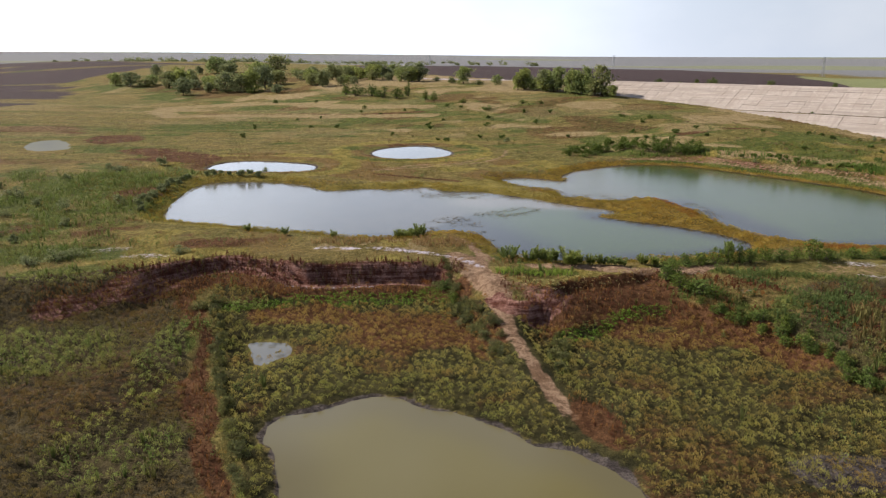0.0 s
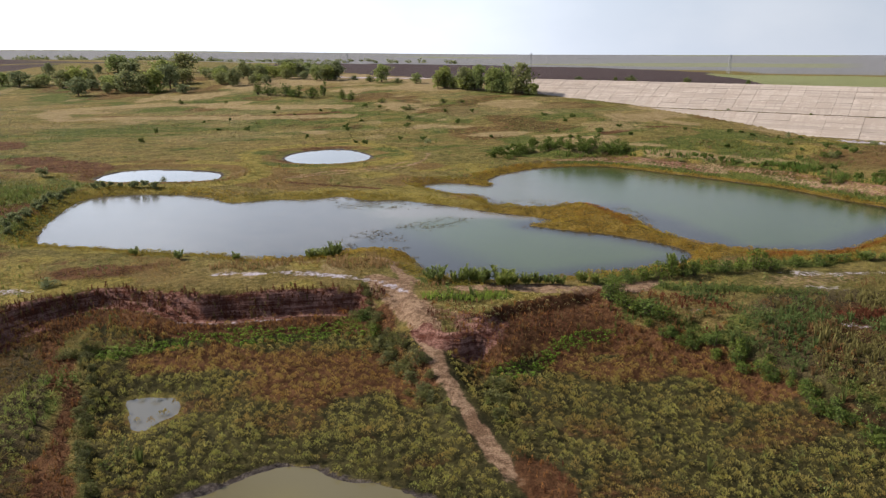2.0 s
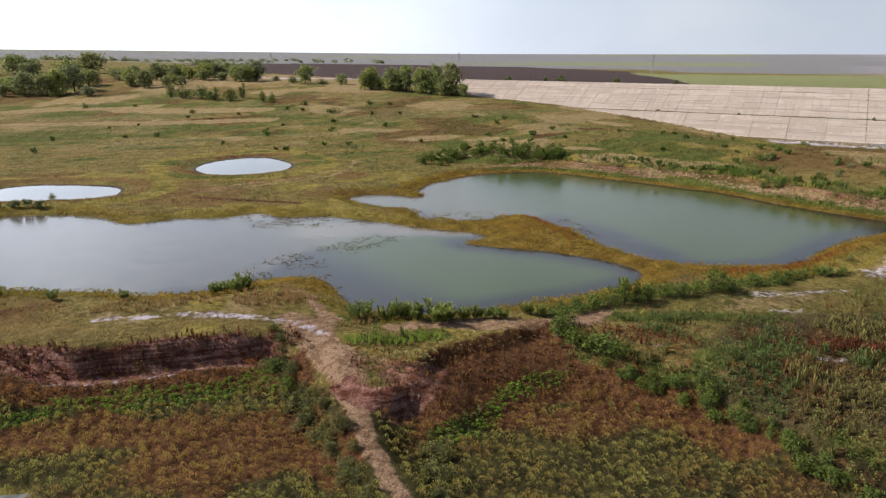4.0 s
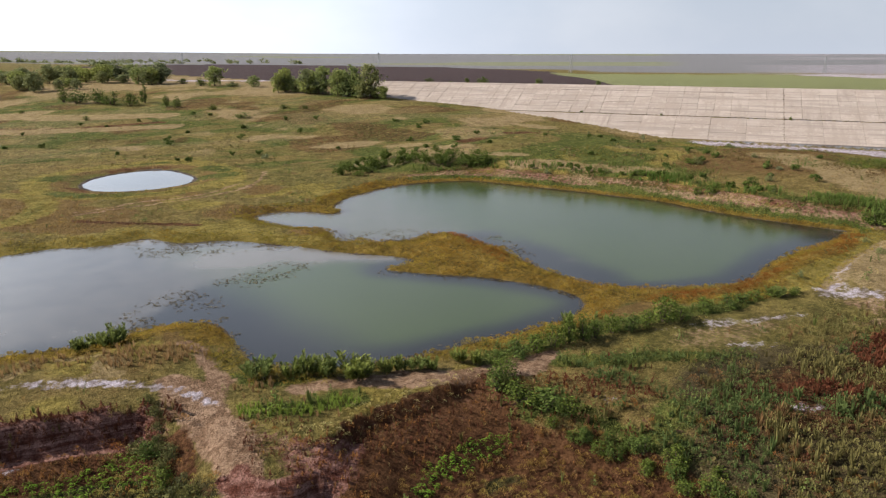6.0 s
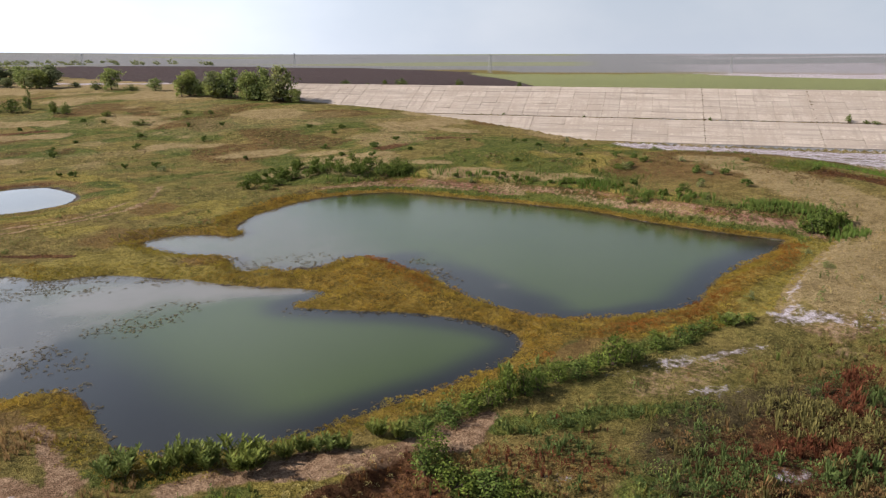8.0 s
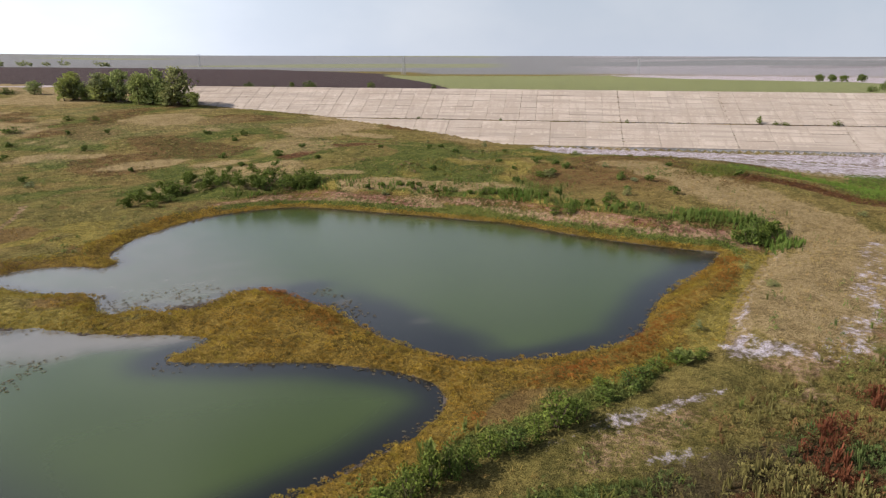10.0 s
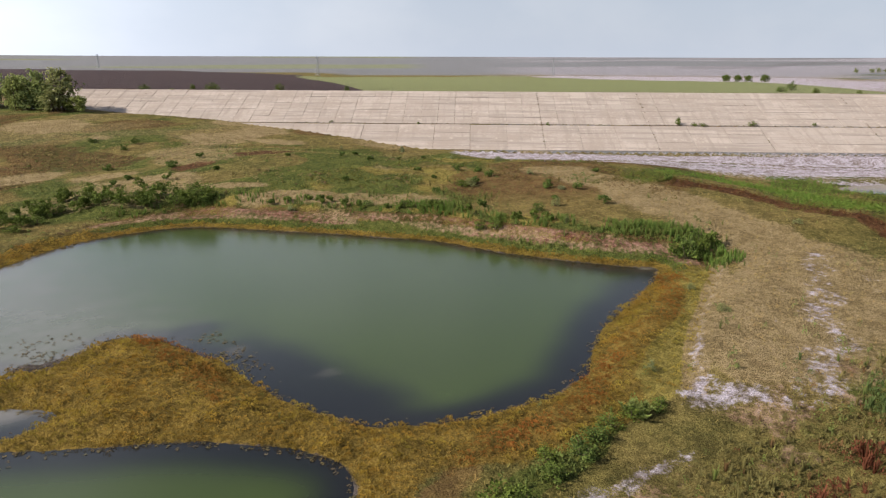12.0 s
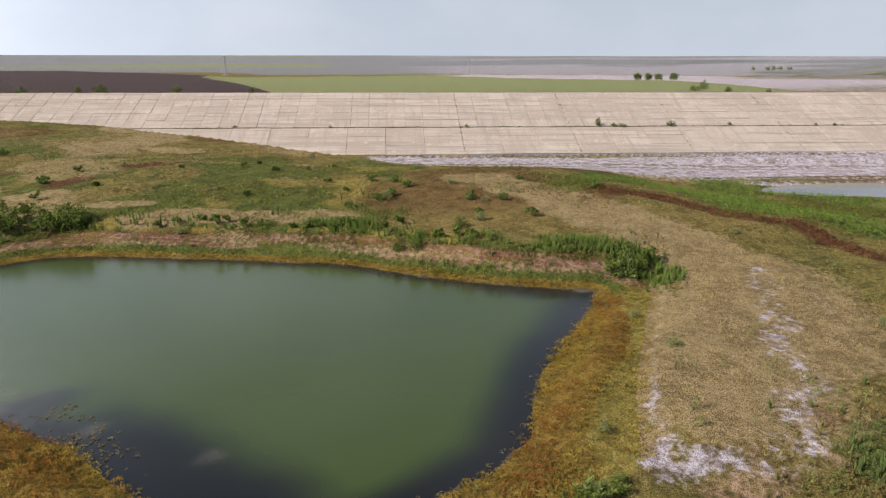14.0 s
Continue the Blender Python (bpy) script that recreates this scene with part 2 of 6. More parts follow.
def height(x, y):
    """The ground's height, all over the land."""
    x, y = np.asarray(x, float), np.asarray(y, float)
    s, u = along(x, y)
    far = np.hypot(x, y)
    h = 0.75 + 0.5 * (bumps(x, y, 22, 1) - 0.5) + 0.25 * (bumps(x, y, 4, 2) - 0.5) + 0.3 * (bumps(x, y, 1.9, 8, 2) - 0.5) * (far < 260)
    # the bank and hill beyond the second pond
    beyond = -shore_gap(x, y, RISE, 60)
    rise = ramp(u, -110, -60)
    beyond = beyond + 0.42 * np.sin(beyond * 2 * math.pi / 1.9 + 2.5 * (bumps(x, y, 6, 12) - 0.5)) * (beyond < 6)      # little terraces
    h = h + rise * (2.3 * ramp(beyond, -3.5, 5.5) + 1.5 * ramp(beyond, 5, 34)) * (1 - ramp(s, 285, 335))
    h = h + 1.3 * ramp(x, 62, 85) * (1 - ramp(y, 84, 100)) * (1 - ramp(x, 150, 190))
    # beyond the ridge the land falls to the reservoir
    fall = ramp(x - np.interp(y, [60, 90, 120, 150], [131, 136, 140, 146]), 1, 36) * (1 - ramp(y, 118, 150)) * (s < 345)
    h = h - fall * (h + 0.25)
    # the hill that climbs to the end of the dam
    climb = np.interp(u, [-400, -200, -145, -100, -73, -35, 0], [11.5, 11, 9.6, 7.3, 4.9, 0.5, 0.0])
    h = h + climb * ramp(s, 205, 425)
    h = h - 0.7 * ramp(s, 300, 340) * ramp(u, -60, -20)
    # land to the north-west
    h = h + 7 * ramp(-0.62 * x + 0.78 * y, 330, 800) + 2.0 * ramp(-x, 60, 160) * (1 - ramp(y, 170, 190) * (1 - ramp(y, 220, 260)))
    # the low basin, with its red scarp
    low = inside(x, y, BRINK) & (y < 100)
    edge = line_gap(x, y, BRINK, True, 30)
    wobble = 1.8 * (bumps(x, y, 4, 11, 3) - 0.5)
    gentle = ramp(x, 31, 38) + ramp(-x, 25, 31)
    width = 3.8 + 3.7 * ramp(x, 14.5, 18) * (1 - ramp(x, 31, 38)) + 5.5 * np.clip(gentle, 0, 1)
    floor = -3.05 + 0.45 * (bumps(x, y, 6, 3) - 0.5) + 0.9 * ramp(-x - 0.28 * (60 - y), 17.5, 24) + 0.55 * ramp(edge, 9, 3)
    into = np.where(low, edge + wobble, -1)
    steep = ramp(x, -31, -26) * (1 - ramp(x, 5, 9))
    lip = ramp(x, 16, 18) * (1 - ramp(x, 29, 32))
    easy = ramp(into, 0.0, width) * (1 - lip) + (0.36 * ramp(into, 0.0, 1.2) + 0.64 * ramp(into, 1.2, 8.0)) * lip
    drop = easy * (1 - steep) + (0.76 * ramp(into, 0.0, 1.9) + 0.24 * ramp(into, 1.9, 6.5)) * steep
    h = h * (1 - drop) + floor * drop
    # the earth ramp down into it
    way = line_gap(x, y, RAMP_WAY, False, 12)
    way_z = np.interp(y, [40, 46, 54, 66, 72, 80, 84], [-3.0, -2.9, -2.2, -1.0, -0.4, 0.4, 0.7])
    spread_out = 3.0 + 1.6 * ramp(y, 60, 76)
    on = (1 - ramp(way + 0.8 * (bumps(x, y, 2.2, 4) - 0.5), 0.3, spread_out)) * ramp(y, 38, 44) * (1 - ramp(y, 82, 86))
    h = h * (1 - on) + np.maximum(way_z - 0.3 * (1 - ramp(way, 0.0, 1.6)), np.minimum(h, way_z)) * on
    ledge = shore_gap(x, y, LEDGE, 6) + 1.0 * (bumps(x, y, 1.6, 14) - 0.5)
    lift = 1 - ramp(ledge, -0.25, 0.45)
    h = h * (1 - lift) + np.maximum(h, np.interp(y, [67.5, 72, 77], [-0.55, 0.15, 0.6])) * lift
    # the dry terrace ends in a worn step above the shore
    worn = line_gap(x, y, WORN_EDGE, False, 6) * np.where(y > np.interp(x, [73.5, 79.4, 86.2, 96.4, 102.7, 108], [79, 82.1, 85.1, 89.2, 91.5, 94]), 1.0, -1.0)
    h = h - 0.45 * ramp(worn + 0.8 * (bumps(x, y, 1.8, 15) - 0.5), -0.3, 0.5) * (1 - ramp(worn, 1.5, 5.0)) * (x > 73) * (x < 110)
    # the dam and the fields behind it
    slope = 0.5 + (s - 357.5) / 3.535
    slope = np.where(s > 409, 15.07 - 0.4 - 6.0 * ramp(s, 440, 1050), slope)
    end = ramp(u, -168, -150)
    h = np.where(s > 340, np.where(s > 409, slope * end + np.maximum(h, slope * 0.8) * (1 - end), np.maximum(h, slope * end - 3 * (1 - end))), h)
    # hills on the horizon
    bearing = np.arctan2(x, y)
    top = 27 + 14 * bumps(bearing * 40 + 50, 0 * x, 22, 21) + 9 * ramp(0.2 - bearing, 0, 0.5)
    h = h * (1 - ramp(far, 600, 1500)) + (8 + (top - 8) * ramp(far, 1300, 4300)) * ramp(far, 600, 1500)
    # the ponds
    for _, line, level, deep, bank in PONDS:
        ragged = 1.3 + 4.5 * blob(x, y, 33, 122, 11, 8, -30)
        gap = shore_gap(x, y, line, 14) + ragged * (bumps(x, y, 2.4, 6, 3) - 0.5)
        shore = level + 0.11 * np.maximum(gap, 0)
        wet = level - deep * ramp(-gap, 0, 9) - 0.16 * np.minimum(-gap, 1.5)
        h = np.where(gap < 0, wet, np.where(gap < bank, shore + (h - shore) * ramp(gap, 0.6, bank), h))
    return h


def zones(x, y):
    """How much of each kind of ground there is at each place."""
    x, y = np.asarray(x, float), np.asarray(y, float)
    z = {}
    s, u = along(x, y)
    wx, wy = x + 3 * (bumps(x, y, 5, 31) - 0.5), y + 3 * (bumps(x, y, 5, 32) - 0.5)
    gap_a, gap_b = shore_gap(x, y, POND_A, 40), shore_gap(x, y, POND_B, 40)
    gap_e = np.minimum(shore_gap(x, y, POND_E, 14), shore_gap(x, y, PUDDLE, 14))
    gap_cd = np.minimum(shore_gap(x, y, POND_C, 30), shore_gap(x, y, POND_D, 30))
    ab = np.minimum(gap_a, gap_b)
    low = inside(x, y, BRINK) & (y < 100)
    edge = line_gap(x, y, BRINK, True, 30)
    coarse, fine = bumps(x, y, 9, 41), bumps(x, y, 2.5, 42)
    streaks = bumps(x * 0.22 + y * 0.05, y - x * 0.05, 4.5, 55)
    west = np.interp(y, [-60, 20, 38, 46, 56, 66, 77], [-2, -8, -11.4, -14.2, -17.6, -20.6, -24]) + 9 * (bumps(x, y, 14, 59) - 0.5) * ramp(40 - y, 0, 15)      # the track's line
    north_bank = ramp(x * 0.82 + y * 0.57, 136, 143) * (gap_b < 30)
    # golden sedge on the shores
    reach = 2.2 + 3 * coarse + 6 * blob(x, y, 44, 112, 10, 16) + 5 * blob(x, y, 62, 84, 12, 5) + 4 * blob(x, y, 84, 90, 12, 4, 20)
    z["sedge"] = (1 - ramp(ab, reach * 0.75, reach * 1.15)) * (1 - north_bank * ramp(gap_b, 1.2, 2.0)) * (ab > -2) * ~low
    z["golden"] = z["sedge"] * (0.3 + 0.7 * np.clip(ramp(x, 24, 40) + blob(x, y, 4, 95, 16, 5), 0, 1))
    terrace = ramp(y - np.interp(x, [60, 68, 73.5, 79.4, 86.2, 96.4, 102.7, 110], [80, 80, 79, 82.1, 85.1, 89.2, 91.5, 95]), -0.3, 0.6) * (1 - ramp(x, 103, 108)) * ramp(x, 64, 70)
    # rusty grass
    z["rust"] = np.clip(ramp(coarse, 0.45, 0.62) * (1 - ramp(np.abs(y - 135), 30, 70)) * (1 - ramp(x, 45, 60)) * (gap_a > 4) * 0.8
                        + band(wx, wy, [(48, 82), (56, 84.3), (60.3, 84.3), (64.3, 84.6), (68.9, 85.2), (73.9, 86.5), (77, 87.5), (85.6, 88.9), (95.7, 93), (100.5, 95.7)], 1.7) * (0.6 + 0.6 * ramp(coarse, 0.35, 0.55)) + blob(x, y, 2, 93, 8, 3)
                        + 1.0 * (1 - ramp(np.abs(gap_cd - 5), 1.5, 3.5)), 0, 1)
    # yellow-green grass in drifts
    z["yellow"] = np.clip(0.6 * ramp(bumps(x, y, 12, 53), 0.48, 0.62) * ~low * (1 - 0.5 * ramp(y, 160, 190)) * (0.25 + 0.75 * ramp(x, -50, -30)) * (1 - ramp(x, 42, 52) * (1 - ramp(y - 0.35 * x, 90, 110))) * (1 - ramp(np.hypot(x, y), 500, 700))
                          + 0.9 * terrace * ramp(gap_b, 2.0, 3.2) * (1 - ramp(gap_b, 9, 11)) + 0.9 * (1 - ramp(np.abs(gap_cd - 8.5), 1, 4))
                          + 0.9 * band(wx, wy, [(-19, 57.5), (-20.5, 55), (-21.8, 51.5), (-24.1, 48)], 1.7)
                          + 0.8 * (1 - ramp(np.abs(gap_a - 3.2), 0.8, 2.0)) * (x < -18) * (y > 100) + 0.9 * band(wx, wy, [(22, 156.5), (27.7, 157), (30.3, 161)], 1.2), 0, 1)
    # lush green
    foot = band(wx, wy, [(-19, 74.6), (-13.4, 76.2), (-7.4, 76), (-1.4, 76.2), (4.2, 77)], 1.5)
    right_foot = band(wx, wy, [(17.4, 64.2), (20.3, 65.7), (24, 67.9), (26.1, 68.8), (29.5, 70.2)], 1.15)
    strips = band(wx, wy, [(31, 73), (36, 67.5), (39.6, 61.5), (42.5, 52), (45, 42)], 1.3) + band(wx, wy, [(-21.8, 69), (-22.5, 62.3), (-22.3, 57.8), (-22.4, 54.5)], 1.7) + blob(x, y, -20.3, 45, 5.6, 4.4, 20) + 0.7 * blob(x, y, -35, 62, 12, 7) + 0.9 * blob(x, y, -46, 87, 14, 5) + 0.7 * blob(x, y, -38, 78.5, 9, 3.5, 15)
    strips = strips + band(wx, wy, [(12.6, 77), (14.9, 76), (16.6, 75.7), (19, 75.6)], 1.5) + band(wx, wy, [(12.6, 84), (14, 81.5), (17, 80.6)], 0.8) + band(wx, wy, [(30, 69), (31.5, 74), (33, 79), (38, 80), (45, 80), (53, 79.5), (62, 80.5), (68, 82)], 1.5)
    strips = strips + band(wx, wy, [(37.8, 75.2), (40.4, 73.8), (45, 73.1), (49, 71.3), (52.6, 69.8)], 1.2) + blob(x, y, 41.5, 64.7, 2.6, 1.8) + 0.8 * blob(x, y, 45.6, 65.5, 3, 2.2) + 0.4 * blob(x, y, 74, 69.5, 11, 3, -10) + 0.45 * blob(x, y, 85, 71, 7, 3, 25)
    hill = blob(x, y, 62, 176, 17, 9, -25) + 0.7 * blob(x, y, 57, 187, 10, 6) + 0.6 * blob(x, y, 98, 170, 8, 5) + 0.6 * blob(x, y, 108, 173, 9, 6) + 0.7 * blob(x, y, 105, 154, 8, 6) + band(wx, wy, [(102.5, 114), (104.6, 110.4), (108.6, 102.3)], 1.6) + 0.8 * band(wx, wy, [(78, 156), (88, 141), (96, 126), (101, 113), (108, 102)], 5.5) * ramp(fine, 0.3, 0.6)
    hill = hill + 0.7 * ramp(bumps(x, y, 14, 43), 0.45, 0.6) * ramp(s, 215, 250) * (1 - ramp(s, 330, 350))
    shoreline = north_bank * (1 - ramp(np.abs(gap_b - 2.8), 0.5, 1.2)) + 0.7 * (1 - ramp(np.abs(gap_cd - 7), 1, 3)) * coarse
    meadow = (0.4 * ramp(bumps(x, y, 26, 44), 0.5, 0.64) + 0.5 * ramp(streaks, 0.54, 0.66)) * ramp(y, 140, 200) * (1 - ramp(y, 330, 420)) + 0.95 * blob(x, y, -66, 122, 30, 46) * ramp(coarse, 0.32, 0.46)
    meadow = meadow + blob(x, y, -65, 249, 18, 7) + 1.2 * blob(x, y, 158, 92, 15, 26, -12)
    z["foot"] = np.clip(foot + right_foot, 0, 1)
    z["green"] = np.clip(foot + right_foot + strips + hill + shoreline + meadow, 0, 1)
    # weeds on the basin floor: green, and brown towards the rim
    z["weeds"] = low * ramp(x - west, 1.5, 3) * (1 - ramp(edge, 5.5, 4.5)) * ramp(gap_e, 0.0, 0.8)
    ruddy = band(wx, wy, [(-15, 73), (-7, 72), (0, 69.5), (5.6, 69.5), (8.4, 63)], 2.3) + 0.8 * blob(x, y, 0, 66.5, 8, 4.5) + band(wx, wy, [(23, 66.5), (28.5, 69.5), (32, 67), (35.5, 63.5), (38, 57)], 2.2) + 0.7 * blob(x, y, 29, 64, 6, 3)
    apron = low * ramp(edge, 2.2, 3.0) * (1 - ramp(edge, 4.8, 5.8)) * (x < 8) * ramp(x, -30, -26)
    z["brown"] = np.clip(0.65 * (1 - ramp(np.abs(gap_cd - 2.4), 0.8, 2.4)) * ramp(coarse, 0.35, 0.6) + 0.5 * north_bank * (1 - ramp(np.abs(gap_b - 5.0), 0.9, 2.0)) + 0.9 * apron + 0.95 * low * ramp(x, 14, 17) * (1 - ramp(x, 30, 33)) * (1 - ramp(edge, 5.0, 6.5)) + 1.0 * band(wx, wy, [(-66, 186), (-50, 172)], 8) + 0.9 * band(wx, wy, [(-5, 147), (2.4, 142), (9.6, 140.6), (12.4, 138.2)], 0.8) + low * ramp(x - west, 1.5, 3) * ruddy + low * 0.45 * ramp(bumps(x, y, 4, 57), 0.5, 0.62) * (x > west + 2)
                         + low * (x < west) * 0.4 * ramp(coarse, 0.52, 0.64) + 0.6 * blob(x, y, 54, 62, 12, 7) + (0.7 * blob(x, y, -27, 93, 14, 5) + 0.6 * blob(x, y, -46, 100, 14, 6)) * ramp(fine, 0.38, 0.58) + 0.7 * blob(x, y, 100, 194, 9, 6) + 0.7 * blob(x, y, 84, 192, 7, 5)
                         + 0.8 * blob(x, y, -56, 171, 12, 4) + 0.45 * blob(x, y, -85, 166, 16, 8) + 0.7 * blob(x, y, -120, 239, 22, 9) + 1.2 * blob(x, y, -85, 215, 9, 12, 20, 0.3) + 1.1 * blob(x, y, -104, 230, 6, 3, 0, 0.3) + 0.9 * band(x, y, [(-80, 303), (-47, 294), (-14, 280), (10, 276)], 2.2, 0.4) + 0.7 * blob(x, y, -47, 126, 6, 10) + 0.5 * blob(x, y, -36, 179, 12, 4)
                         + 0.5 * ramp(bumps(x, y, 24, 45), 0.52, 0.62) * ramp(s, 220, 250) * (1 - ramp(np.hypot(x, y), 450, 650)) + 1.1 * band(wx, wy, [(140, 118), (141, 105), (137.5, 94), (138, 84), (133, 76)], 2.4), 0, 1)
    z["dark"] = np.clip(low * (1 - ramp(x - west, -2, 0)) * 1.0 + 0.85 * blob(x, y, 52, 62, 16, 12), 0, 1)
    # far land turns grey, haze put into its colour; also grey under slabs
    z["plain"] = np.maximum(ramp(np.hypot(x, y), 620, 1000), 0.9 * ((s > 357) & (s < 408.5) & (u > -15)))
    # red earth of the scarp and the track
    bluff = 1 - ramp(np.abs(shore_gap(x, y, LEDGE, 6) - 0.2), 0.7, 1.4)
    scarp = low * ramp(line_gap(x, y, RAMP_WAY, False, 10), 1.0, 3.5) * (1 - ramp(edge, 2.0 + 1.5 * ramp(x, 5, 9), 3.0 + 1.5 * ramp(x, 5, 9))) * ramp(x, -32, -27) * (1 - 0.45 * ramp(x, 3, 8)) * (1 - 0.5 * ramp(x, 15, 20))
    track = band(wx, wy, [(-24, 77), (-20.6, 66), (-17.6, 56), (-14.2, 46), (-11.4, 38)], 1.1)
    z["track"] = np.clip(track + 0.9 * blob(x, y, 15.6, 48, 2.2, 4, 10), 0, 1)
    z["brown"] = np.clip(z["brown"] + z["track"], 0, 1)
    z["red"] = np.clip(scarp + 0.8 * bluff * (y < 71.5)  + 0.25 * blob(x, y, -56, 170, 12, 9) + 0.5 * north_bank * (1 - ramp(np.abs(gap_b - 4.2), 1.0, 2.0)) * ramp(bumps(gap_b * 1.3, (x - y) * 0.1, 1.0, 56), 0.4, 0.55)
                       + 0.9 * band(wx, wy, [(-38, 72), (-32, 75.4), (-27, 79)], 2.2), 0, 1)
    # bare tan soil
    worn = line_gap(x, y, WORN_EDGE, False, 6)
    path = band(wx, wy, [(16, 79), (20.5, 77.8), (25, 77.4), (30, 76.7), (34, 76.6), (38, 76.9)], 1.2)
    lean = 0.45 * ramp(y, 62, 74)
    way = 1 - ramp(line_gap(x, y, RAMP_WAY, False, 10) + 0.8 * (fine - 0.5), 0.3 + lean, 0.95 + 2.2 * lean)
    open_soil = 0.42 * blob(x, y, 56, 74.5, 10, 3, 4) + 0.5 * blob(x, y, 76, 72, 12, 5) * ramp(fine, 0.4, 0.6) + 0.5 * north_bank * (1 - ramp(np.abs(gap_b - 4.2), 1.0, 2.0)) * ramp(bumps(gap_b * 1.1, (x - y) * 0.1, 1.0, 54), 0.36, 0.5)
    z["soil"] = np.clip(path + way * ramp(y, 46, 52) + open_soil + 0.7 * blob(x, y, 9, 81, 3, 3) + 0.45 * blob(x, y, 11.5, 74, 2.2, 5, 8) + band(wx, wy, [(9.2, 92.6), (10.3, 90.5), (11.1, 86), (11.5, 83)], 0.8) + 0.9 * blob(x, y, 34.6, 75.2, 2.4, 1.6)
                        + 0.55 * band(wx, wy, [(-5.3, 150.9), (5.7, 155.9), (15, 157.6), (25.5, 169.6), (30, 185)], 0.8) + 0.55 * band(wx, wy, [(-5, 153.2), (5.2, 158.2), (14, 160), (23, 171)], 0.7), 0, 1)
    # salt
    rim = np.interp(u, [-30, -6, 20, 40, 90, 140], [351, 332, 310, 300, 290, 284]) + 7 * (bumps(x, y, 14, 51) - 0.5)
    flat = ramp(s, rim - 1, rim + 4) * (1 - ramp(s, 359, 361)) * ramp(u, -32, -18)
    speckle = ramp(bumps(x, y, 0.9, 52, 2), 0.4, 0.62)
    spots = 1.1 * blob(x, y, 74, 77.8, 3.2, 2.2, -10) + band(wx, wy, [(117.4, 85.3), (109.5, 83.3), (102.1, 79.9), (94.6, 78.2), (91.4, 75), (84.7, 73.8), (80.5, 72.8), (76.2, 73), (75.4, 75)], 2.2, 0.9) * (0.6 + 0.6 * speckle)
    spots = spots + 0.5 * band(wx, wy, [(83, 83.6), (78.3, 81.9), (77, 80.5), (75, 79)], 0.7) * (0.4 + 0.6 * speckle) + 0.45 * band(wx, wy, [(112, 88), (104, 85), (94, 82), (86, 79.5)], 0.7) * speckle + 0.5 * band(wx, wy, [(111.5, 79), (110, 77.2), (104, 75)], 0.8)
    spots = spots + 0.95 * band(wx, wy, [(48.5, 76.6), (52.9, 76.8), (55.1, 76.4), (59.1, 76.9), (63, 76.4), (65.5, 75.6)], 0.75) * (0.35 + 0.65 * ramp(fine, 0.38, 0.5)) + 0.8 * blob(x, y, 55, 71.6, 3.0, 0.9, -15) + 0.7 * blob(x, y, 50.5, 61.3, 2.2, 0.8, -30) + 0.6 * blob(x, y, 37.4, 68.7, 1.4, 0.5, -40)
    spots = spots + 0.9 * 1.0 * band(wx, wy, [(-11, 88.4), (-4.5, 87.2), (0.5, 86.5), (4.5, 85.1), (8.4, 82.4), (11, 79.4)], 0.6, 0.8) * (0.3 + 0.7 * speckle) + 0.7 * blob(x, y, -37, 89, 4, 1.6)
    spots = spots + 0.8 * blob(x, y, -32, 85.5, 4, 1.5) + 0.8 * blob(x, y, 50.2, 61.5, 1.8, 1)
    spots = np.clip(spots, 0, 1) * (0.62 + 0.38 * ramp(bumps(x, y, 1.3, 52), 0.35, 0.6))
    z["plain"] = np.where(np.abs(s - 378.6) < 0.5, 0, z["plain"])
    spots = 0.6 * spots
    stubble = ramp(np.degrees(np.arctan2(x, y)), 38, 50) * (0.62 * ramp(bumps(x * 0.35 - y * 0.2, x * 0.2 + y * 0.9, 300, 47, 2), 0.42, 0.52) + 0.62 * (np.hypot(x, y) < 800)) * ramp(np.hypot(x, y), 300, 340) * (s > 418) * ~inside(x, y, GREEN_FIELD)
    z["plain"] = np.where(stubble > 0.3, 0.7 * z["plain"], z["plain"])
    z["salt"] = np.clip(0.5 * band(wx, wy, [(-11, 88.4), (-4.5, 87.2), (0.5, 86.5), (4.5, 85.1), (8.4, 82.4), (10.5, 80)], 0.75, 0.8) * (0.55 + 0.45 * speckle) + 0.7 * stubble + 0.42 * low * (1 - ramp(np.abs(edge - 2.5), 0.15, 0.55)) * ramp(x, -19, -15) * (1 - ramp(x, -3, 2)) * ramp(fine, 0.3, 0.5) + 0.25 * (1 - ramp(np.abs(worn), 0.3, 0.9)) + 0.8 * band(x, y, [(10, 450), (40, 432), (70, 428), (110, 462)], 9, 0.3) + flat * (0.3 + 0.8 * ramp(bumps(s * 0.3 + 0.01 * u, u * 0.004, 1.0, 46), 0.3, 0.5)) + spots, 0, 1)
    # wet mud
    z["mud"] = np.clip((1 - ramp(shore_gap(x, y, POND_E, 14) + 1.4 * (fine - 0.5), 0.0, 0.7)) + 0.9 * blob(x, y, 31.5, 40.3, 5, 3) + (1 - ramp(ab, -0.3, 0.35)) + (1 - ramp(gap_cd, 0.4, 1.4)), 0, 1)
